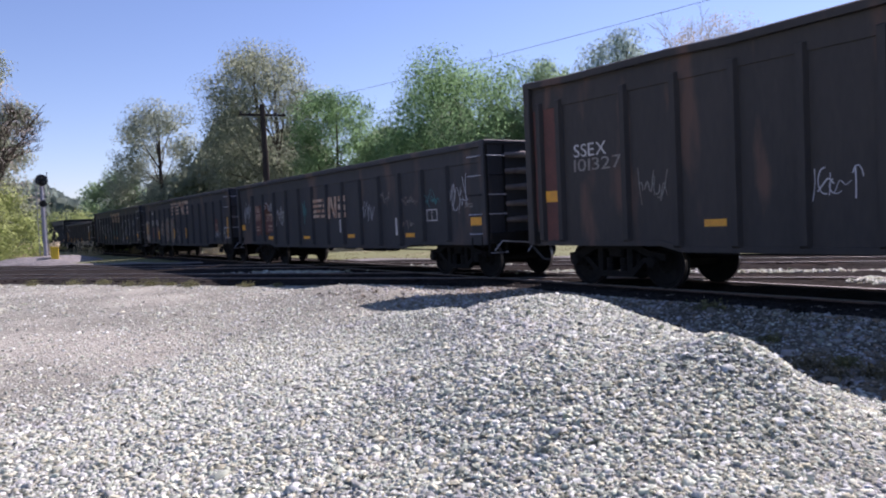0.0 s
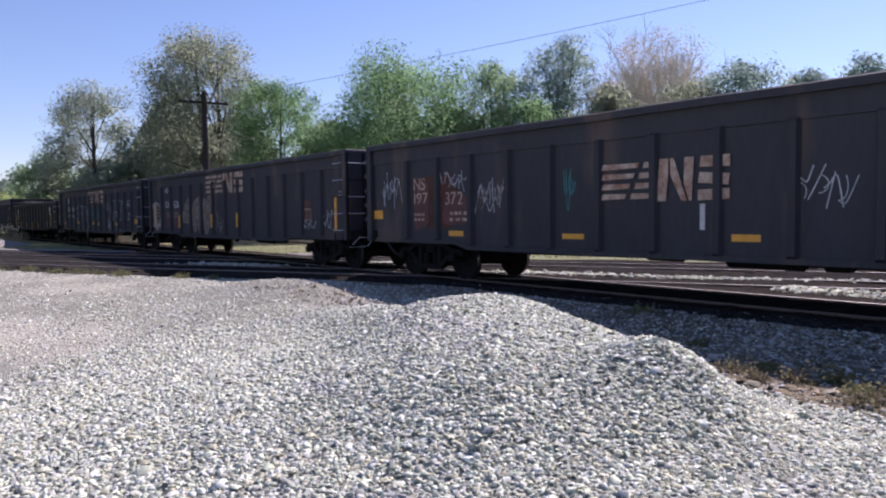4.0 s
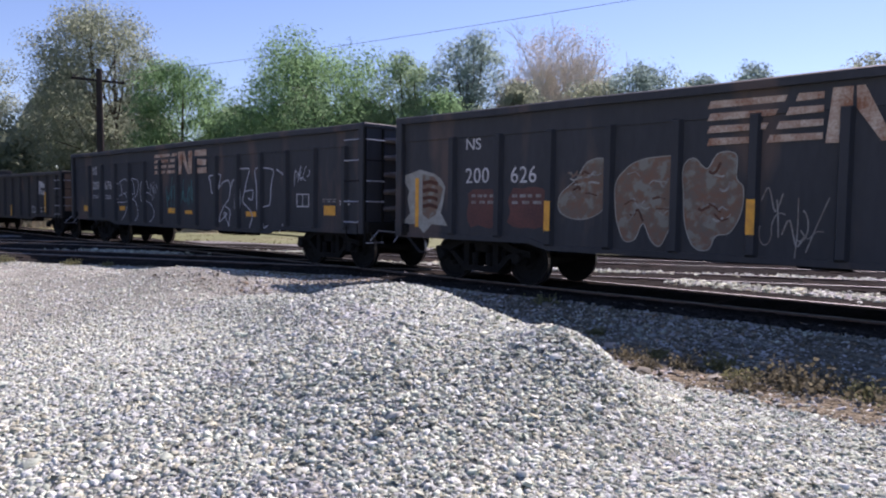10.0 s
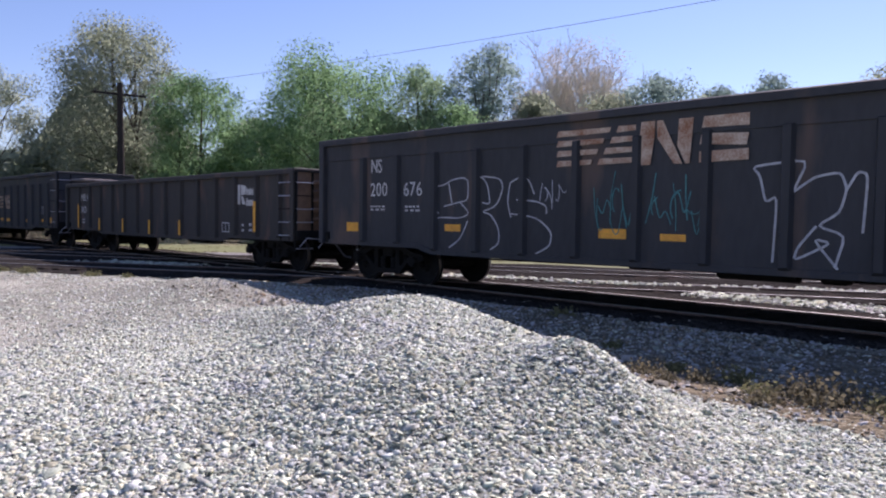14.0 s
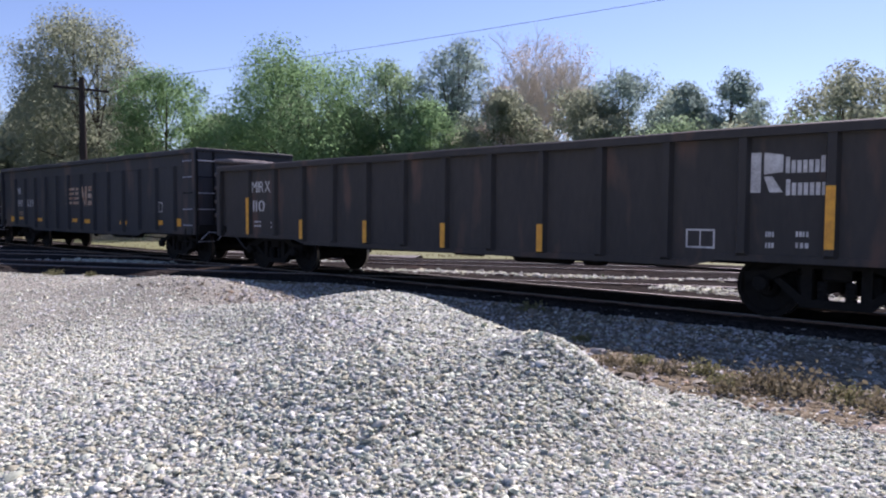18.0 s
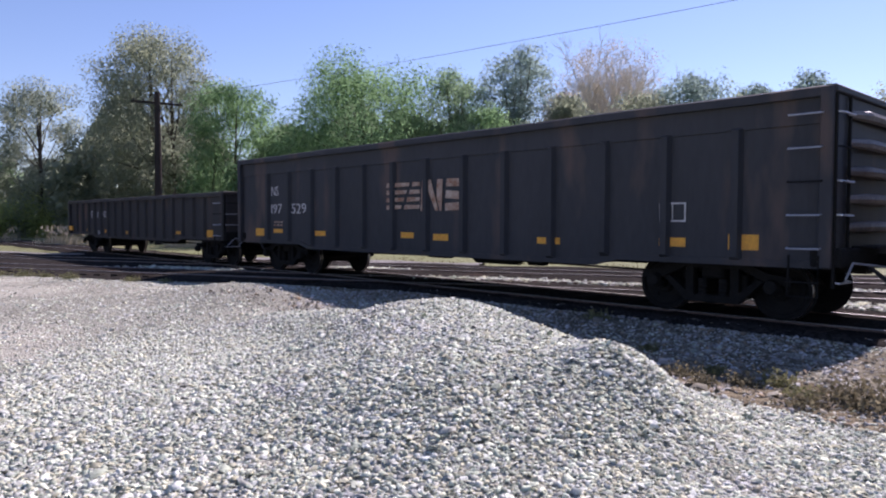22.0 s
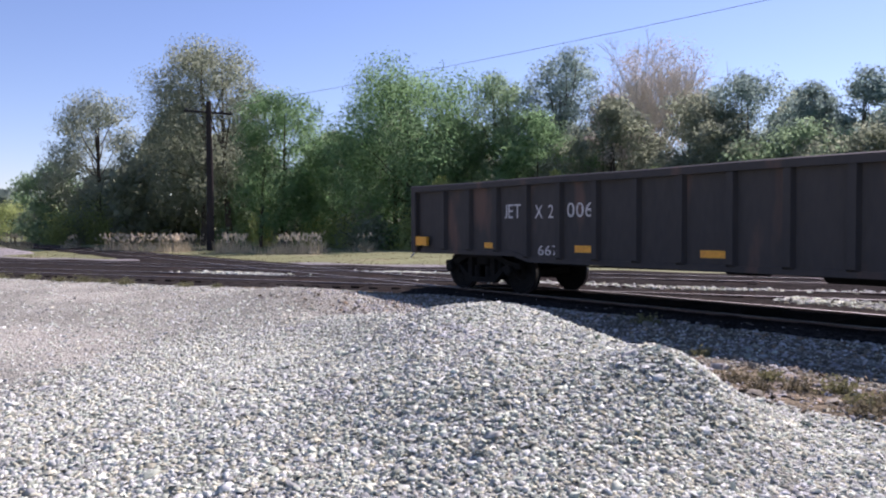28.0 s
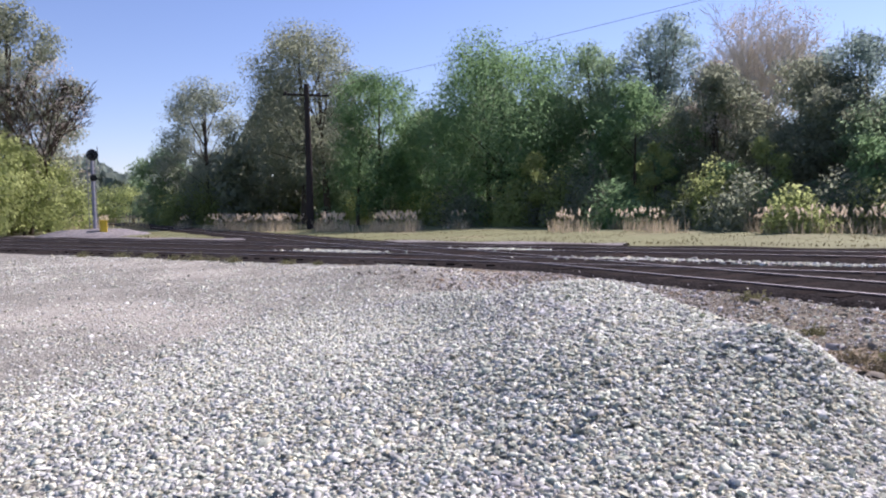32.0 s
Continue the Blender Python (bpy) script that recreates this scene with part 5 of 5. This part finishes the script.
             [(0.65, 0.90), (0.75, 1.0), (0.80, 0.90), (0.83, 0.75)],
             [(0.70, 0.68), (0.85, 0.66), (0.92, 0.60), (0.92, 0.50)],
             [(0.66, 0.50), (0.85, 0.46), (0.96, 0.28), (0.95, 0.10), (0.85, 0.0)])
    for k, f in enumerate(forms):
        stroke(car, f, x0, x1, z0, z1, mat, 0.024, 0.0006 * k, "pale line of bubble graffiti", smooth_steps=2)


def closed_curve(points, x0, x1, z0, z1):
    """A rounded closed outline through points given as shares of a box."""
    n, out = len(points), []
    for k in range(n):
        p, q, r, t = (points[(k + i) % n] for i in (-1, 0, 1, 2))
        for i in range(5):
            u = i / 5
            c = [0.5 * (2 * q[j] + (r[j] - p[j]) * u + (2 * p[j] - 5 * q[j] + 4 * r[j] - t[j]) * u * u + (3 * q[j] - p[j] - 3 * r[j] + t[j]) * u ** 3) for j in (0, 1)]
            out.append((x0 + (x1 - x0) * c[0], z0 + (z1 - z0) * c[1]))
    return out


def mural(car, x0, x1, z0, z1, outline):
    """A weathered graffiti form: mottled fill, faint ragged strokes, a pale worn outline."""
    r = np.random.default_rng(int(abs(x0) * 77))
    LAYERS[car.name] = LAYERS.get(car.name, 0) + 1
    y = FACE - 0.0012 * LAYERS[car.name]
    rim = closed_curve(outline, x0, x1, z0, z1)
    part("graffiti_fill", prism(rim, y, FACE + 0.002), "orangespray", car, "rust and grey graffiti fill")
    for k in range(14):
        u, v = r.uniform(0.16, 0.70), r.uniform(0.30, 0.82)
        wave = [(u, v), (u + 0.06, v + r.normal(0, 0.03)), (u + 0.12, v + r.normal(0, 0.04)), (u + r.uniform(0.14, 0.24), v + r.normal(0, 0.05))]
        stroke(car, wave, x0, x1, z0, z1, ("rust", "greyspray", "orangespray", "palespray")[k % 4], r.uniform(0.012, 0.035), FACE - y - 0.002 + 0.0006 * k, "faded ragged stroke in the graffiti", "graffiti_streak", 2)
    bm = bmesh.new()
    ribbon(bm, rim + rim[:1], 0.015, y - 0.003)
    part("graffiti_outline", bm, "palespray", car, "pale worn graffiti outline")


def splash(car, x0, x1, z0, z1):
    """A pale jagged splash with a rust-orange middle, behind a yellow strip."""
    star = [(0.0, 0.90), (0.23, 0.95), (0.41, 1.0), (0.70, 0.93), (0.84, 0.85), (0.93, 0.72), (0.89, 0.49), (0.84, 0.33), (0.98, 0.13), (0.66, 0.15), (0.50, 0.0), (0.34, 0.15), (0.0, 0.13), (0.20, 0.31), (0.14, 0.54), (0.18, 0.67)]
    place = lambda f: [(x0 + (x1 - x0) * a, z0 + (z1 - z0) * b) for a, b in f]
    part("graffiti_fill", prism(place(star), FACE - 0.001, FACE + 0.002), "palespray", car, "pale jagged graffiti splash")
    part("graffiti_fill", prism(place([(0.46, 0.93), (0.70, 0.88), (0.88, 0.70), (0.84, 0.52), (0.74, 0.30), (0.60, 0.22), (0.47, 0.30)]), FACE - 0.003, FACE), "orangespray", car, "rust-orange middle of the splash")
    for k in range(4):
        stroke(car, [(0.47, 0.42 + 0.12 * k), (0.62, 0.45 + 0.12 * k), (0.78, 0.41 + 0.12 * k)], x0, x1, z0, z1, "rust", 0.07, 0.002, "dark red band in the splash")


def logo(car, x0, x1, z0, z1, mat):
    """A faded railway emblem as plain shapes: stripes and two blocks."""
    w, h = x1 - x0, z1 - z0
    for k in range(4):
        z = z0 + h * (0.06 + 0.25 * k)
        cut = 0.22 + 0.035 * k
        for a, b in ((0.0, cut), (cut + 0.03, 0.46)):
            part("emblem_stripe", prism([(x0 + w * a, z), (x0 + w * b - 0.05 * h * (b < 0.4), z + 0.02 * h), (x0 + w * b, z + h * 0.14), (x0 + w * (a + 0.012), z + h * 0.15)], BELT - 0.003, BELT + 0.001), mat, car, "faded cream stripe")
    for f in ([(0.47, 0.0), (0.54, 0.0), (0.56, 0.66), (0.56, 1.0), (0.49, 1.0)], [(0.57, 1.0), (0.60, 1.0), (0.70, 0.0), (0.66, 0.0), (0.575, 0.6)], [(0.68, 1.0), (0.75, 1.0), (0.735, 0.0), (0.715, 0.0), (0.675, 0.4)], [(0.78, 0.0), (1.0, 0.02), (1.0, 0.26), (0.78, 0.24)], [(0.78, 0.40), (0.99, 0.33), (1.0, 0.58), (0.79, 0.64)], [(0.79, 0.76), (1.0, 0.74), (1.0, 1.0), (0.80, 1.0)]):
        part("emblem_block", prism([(x0 + w * a, z0 + h * b) for a, b in f], BELT - 0.003, BELT + 0.001), mat, car, "faded cream block")


def emblem(car, x0, x1, z0, z1, mat):
    w, h = x1 - x0, z1 - z0
    bm = bmesh.new()
    for f in ([(0, 0), (0.42, 0), (0.42, 1), (0, 1)], [(0.5, 0.45), (1, 0.5), (1, 0.92), (0.5, 1)], [(0.5, 0.4), (0.72, 0.4), (1.0, 0.0), (0.66, 0.0)]):
        g = prism([(x0 + w * a, z0 + h * b) for a, b in f], FACE - 0.003, FACE + 0.001)
        me = bpy.data.meshes.new("tmp")
        g.to_mesh(me)
        g.free()
        bm.from_mesh(me)
        bpy.data.meshes.remove(me)
    part("emblem", bm, mat, car, "white block emblem")


A = gondola("tall dark goods wagon with a red-brown end and sagging top edge", 5.0, -10.59, 3.94, "brownpaint", 14, bow=0.10, pitch=1.02, shift=-5.38 + 5.1, own=(-7.45, -6.93, -5.38), end="brownpaint", rungs=8)
B = gondola("black high-sided gondola wagon covered in graffiti and rust", -11.96, -27.65, 3.03, "black", 14, shift=0.0)
C = gondola("black gondola wagon with rust-filled graffiti and a cream emblem", -28.66, -44.09, 3.05, "black", 14, shift=0.04)
D = gondola("black gondola wagon with large white outlined graffiti", -45.11, -60.99, 3.05, "black", 14)
E = gondola("low brown-black gondola wagon with a tan end and yellow strips", -62.06, -77.66, 2.51, "brownpaint", 14, end="tan", pitch=1.045, shift=-0.20)
F = gondola("black high-sided gondola wagon with a cream emblem", -78.77, -94.27, 3.06, "black", 14, shift=0.17)
G = gondola("low brown gondola wagon, the last of the train", -95.25, -110.47, 2.23, "brownpaint", 13, end="brownpaint", rungs=5, pitch=0.8, shift=-0.16)
stencil(A, -6.59, -5.81, 2.39, 2.62, "white", "SSEX")
stencil(A, -6.6, -5.48, 2.13, 2.35, "greyspray", "101327")
bar(A, -7.39, -7.05, 1.61, 1.82, "yellow")
bar(A, -3.89, -3.51, 1.08, 1.19, "yellow")
scrawl(A, -5.16, -4.57, 1.48, 2.12, "greyspray")
scrawl(A, -2.23, -1.58, 1.39, 1.87, "whitespray")
panel(A, -7.69, -6.96, 0.73, 3.72, "redpaint")
logo(B, -0.99, 1.24, 1.56, 2.2, "logo")
scrawl(B, 2.09, 2.81, 1.44, 1.98, "whitespray")
scrawl(B, 3.16, 3.73, 1.72, 2.2, "greyspray")
scrawl(B, 4.26, 4.97, 1.76, 2.02, "greyspray")
scrawl(B, 5.29, 5.99, 1.71, 2.1, "tealspray")
frame_box(B, 5.44, 5.89, 1.35, 1.63, "white")
bar(B, 4.44, 4.86, 0.97, 1.07, "yellow")
bar(B, 1.26, 1.68, 0.97, 1.07, "yellow")
bar(B, -1.86, -1.38, 0.95, 1.04, "yellow")
scrawl(B, 4.27, 4.79, 1.11, 1.42, "greyspray")
bar(B, 3.96, 4.05, 1.02, 1.46, "white")
bar(B, 0.77, 0.85, 1.13, 1.51, "white")
scrawl(B, -1.85, -1.59, 1.55, 2.25, "tealspray")
scrawl(B, -4.09, -3.3, 1.48, 2.1, "greyspray")
panel(B, -5.87, -4.69, 1.05, 2.3, "rust")
scrawl(B, 6.3, 7.17, 1.47, 2.39, "whitespray")
bar(B, 7.19, 7.64, 1.21, 1.39, "yellow")
stencil(B, -6.14, -5.74, 1.93, 2.19, "logo", "NS")
stencil(B, -6.13, -5.64, 1.64, 1.87, "logo", "197")
stencil(B, -5.05, -4.5, 1.6, 1.86, "logo", "372")
small_print(B, -4.92, -4.33, 1.23, 1.49, "logo")
small_print(B, -6.12, -5.75, 1.24, 1.46, "logo")
bar(B, -7.8, -7.35, 1.31, 1.51, "yellow")
bar(B, -4.95, -4.49, 0.95, 1.06, "yellow")
scrawl(B, -7.37, -6.64, 1.56, 2.35, "whitespray")
scrawl(B, -5.15, -4.39, 1.9, 2.34, "whitespray")
scrawl(B, -4.07, -3.31, 1.42, 2.12, "whitespray")
panel(B, -6.18, -5.62, 1.06, 2.21, "redpaint")
panel(B, -5.18, -4.33, 1.15, 1.84, "redpaint")
stencil(C, -6.01, -5.67, 2.37, 2.57, "white", "NS")
stencil(C, -6.01, -5.48, 1.79, 2.05, "white", "200")
stencil(C, -5.00, -4.48, 1.78, 2.05, "white", "626")
logo(C, -1.65, 1.47, 2.19, 2.85, "logo")
splash(C, -7.68, -6.42, 0.86, 2.06)
part("reflector", box(-7.28, -7.19, FACE - 0.012, FACE - 0.006, 0.98, 1.90), "yellow", C, "yellow reflective strip")
mural(C, -4.05, -3.12, 1.19, 2.13, [(0.03, 0.15), (0.05, 0.42), (0.35, 0.66), (0.58, 0.95), (0.92, 0.97), (0.98, 0.62), (0.92, 0.22), (0.62, 0.03), (0.28, 0.02)])
mural(C, -3.05, -2.0, 0.82, 2.12, [(0.03, 0.40), (0.02, 0.70), (0.16, 0.86), (0.34, 0.95), (0.60, 0.99), (0.95, 0.96), (0.98, 0.60), (0.97, 0.25), (0.86, 0.22), (0.72, 0.02), (0.58, 0.08), (0.46, 0.26), (0.34, 0.08), (0.18, 0.06), (0.08, 0.22)])
mural(C, -1.98, -1.14, 0.80, 2.14, [(0.02, 0.55), (0.0, 0.86), (0.18, 0.95), (0.40, 0.84), (0.58, 0.99), (0.86, 0.97), (0.88, 0.74), (0.99, 0.64), (0.97, 0.40), (0.80, 0.20), (0.58, 0.16), (0.46, 0.02), (0.22, 0.04), (0.06, 0.26)])
scrawl(C, -0.99, -0.19, 0.75, 1.6, "greyspray")
panel(C, -5.99, -5.21, 1.0, 1.72, "redpaint")
panel(C, -5.07, -4.21, 1.02, 1.71, "redpaint")
bar(C, -4.29, -4.19, 1.0, 1.48, "yellow")
bar(C, -1.29, -1.16, 1.05, 1.51, "yellow")
bar(C, 0.87, 0.97, 1.07, 1.54, "yellow")
bar(C, 7.03, 7.14, 1.01, 1.88, "yellow")
scrawl(C, 5.19, 5.98, 0.99, 1.28, "whitespray")
frame_box(C, 5.37, 5.8, 1.28, 1.6, "logo")
scrawl(C, 6.32, 6.97, 0.99, 1.6, "whitespray")
small_print(C, 7.25, 7.59, 1.87, 2.06, "greyspray")
panel(C, 5.34, 5.82, 1.28, 1.86, "redpaint")
stencil(D, -6.25, -5.92, 2.29, 2.56, "white", "NS")
stencil(D, -6.27, -5.75, 1.81, 2.08, "white", "200")
stencil(D, -5.25, -4.73, 1.8, 2.07, "white", "676")
logo(D, -1.57, 1.5, 2.18, 2.81, "logo")
letters(D, -4.41, -1.53, 0.8, 2.12, "whitespray", 3)
scrawl(D, -1.95, -1.45, 1.55, 2.05, "whitespray", 0.014)
scrawl(D, -0.85, -0.16, 1.19, 2.02, "tealspray")
scrawl(D, 0.12, 0.92, 1.21, 1.99, "tealspray")
letters(D, 1.54, 5.21, 0.69, 2.29, "whitespray", 4)
scrawl(D, 5.38, 6.01, 1.79, 2.3, "whitespray")
frame_box(D, 5.54, 6.01, 1.32, 1.62, "white")
bar(D, -0.77, -0.29, 1.09, 1.24, "yellow")
bar(D, 0.26, 0.65, 1.08, 1.18, "yellow")
bar(D, 3.4, 3.86, 1.07, 1.19, "yellow")
bar(D, -7.07, -6.68, 1.07, 1.26, "yellow")
bar(D, -4.10, -3.70, 1.13, 1.26, "yellow")
small_print(D, -6.27, -5.79, 1.5, 1.63, "white")
bar(D, 6.55, 6.95, 1.15, 1.36, "yellow")
small_print(D, 7.1, 7.45, 1.36, 1.5, "white")
small_print(D, 6.5, 7.0, 1.42, 1.52, "greyspray")
small_print(D, -5.21, -4.76, 1.48, 1.63, "white")
small_print(B, 7.0, 7.3, 1.6, 1.72, "greyspray")
small_print(C, -5.87, -5.32, 1.4, 1.62, "greyspray")
small_print(C, -4.97, -4.32, 1.4, 1.62, "greyspray")
stencil(E, -6.39, -5.64, 1.85, 2.11, "white", "MIRX")
stencil(E, -6.35, -5.87, 1.4, 1.66, "white", "110")
small_print(E, -6.30, -6.01, 1.02, 1.21, "white")
small_print(E, -5.62, -5.33, 1.0, 1.19, "white")
bar(E, -6.57, -6.43, 0.86, 1.73, "yellow")
bar(E, -4.32, -4.21, 0.81, 1.23, "yellow")
bar(E, -2.29, -2.16, 0.79, 1.23, "yellow")
bar(E, -0.23, -0.09, 0.77, 1.21, "yellow")
bar(E, 1.86, 1.97, 0.78, 1.22, "yellow")
emblem(E, 5.04, 5.5, 1.67, 2.18, "white")
word(E, 5.53, 6.07, 1.91, 2.11, "white", 8)
word(E, 5.54, 6.16, 1.63, 1.83, "white", 9)
bar(E, 6.22, 6.34, 0.97, 1.74, "yellow")
frame_box(E, 4.26, 4.66, 0.93, 1.19, "white")
small_print(E, 5.31, 5.42, 0.93, 1.21, "white")
small_print(E, 5.67, 5.83, 0.94, 1.22, "white")
logo(F, -1.12, 1.26, 1.58, 2.2, "logo")
bar(F, -3.94, -3.49, 1.01, 1.13, "yellow")
bar(F, -0.65, -0.24, 1.02, 1.14, "yellow")
bar(F, 0.36, 0.8, 0.99, 1.12, "yellow")
stencil(F, -6.04, -5.68, 2.03, 2.28, "white", "NS")
stencil(F, -6.05, -5.5, 1.57, 1.81, "white", "197")
stencil(F, -5.03, -4.34, 1.56, 1.81, "white", "529")
bar(F, -6.9, -6.45, 0.97, 1.17, "yellow")
bar(F, -5.93, -5.48, 1.06, 1.16, "yellow")
small_print(F, -5.91, -5.45, 1.22, 1.38, "logo")
frame_box(F, 5.37, 5.79, 1.37, 1.65, "white")
bar(F, 3.04, 3.53, 0.99, 1.1, "yellow")
bar(F, 5.37, 5.79, 1.01, 1.14, "yellow")
bar(F, 6.42, 6.84, 0.99, 1.2, "yellow")
stencil(G, -4.76, -4.33, 1.5, 1.76, "white", "JET")
stencil(G, -3.97, -3.52, 1.49, 1.73, "white", "X 2")
stencil(G, -3.20, -2.64, 1.5, 1.75, "white", "006")
stencil(G, -3.89, -3.40, 0.82, 1.0, "white", "667")
bar(G, -5.34, -4.94, 0.92, 1.03, "yellow")
bar(G, -3.03, -2.63, 0.89, 1.01, "yellow")
bar(G, -0.65, -0.22, 0.87, 0.98, "yellow")
bar(G, 6.35, 6.77, 0.87, 1.09, "yellow")
bar(G, 4.02, 4.41, 0.93, 1.03, "yellow")
part("end_reflector", box(-7.44, -7.06, -HALF - 0.012, -HALF + 0.05, 0.94, 1.13), "yellow", G, "yellow reflective plate on the tail end")

RUN = [-0.03, 6.57, 13.34, 20.18, 27.06, 33.96, 40.88, 47.81, 54.66, 61.50, 68.48, 75.58, 82.85, 90.29, 97.78, 105.27, 112.75]


def motions():
    """The train rolls along its track; every wheelset turns with it."""
    for car in (A, B, C, D, E, F, G):
        p = car.location.copy()
        walk(car, [(2.0 * k, pose(p.x + s, p.y, p.z)) for k, s in enumerate(RUN)])
    step = 0.16
    times = [k * step for k in range(int(32.0 / step) + 1)]
    at = np.interp(times, [2.0 * k for k in range(len(RUN))], RUN)
    for w, x, ph in SPINNING:
        walk(w, [(t, pose(x, 0, 0.42, 0, math.degrees(s / 0.42) + 40 * ph, 0)) for t, s in zip(times, at)])


motions()
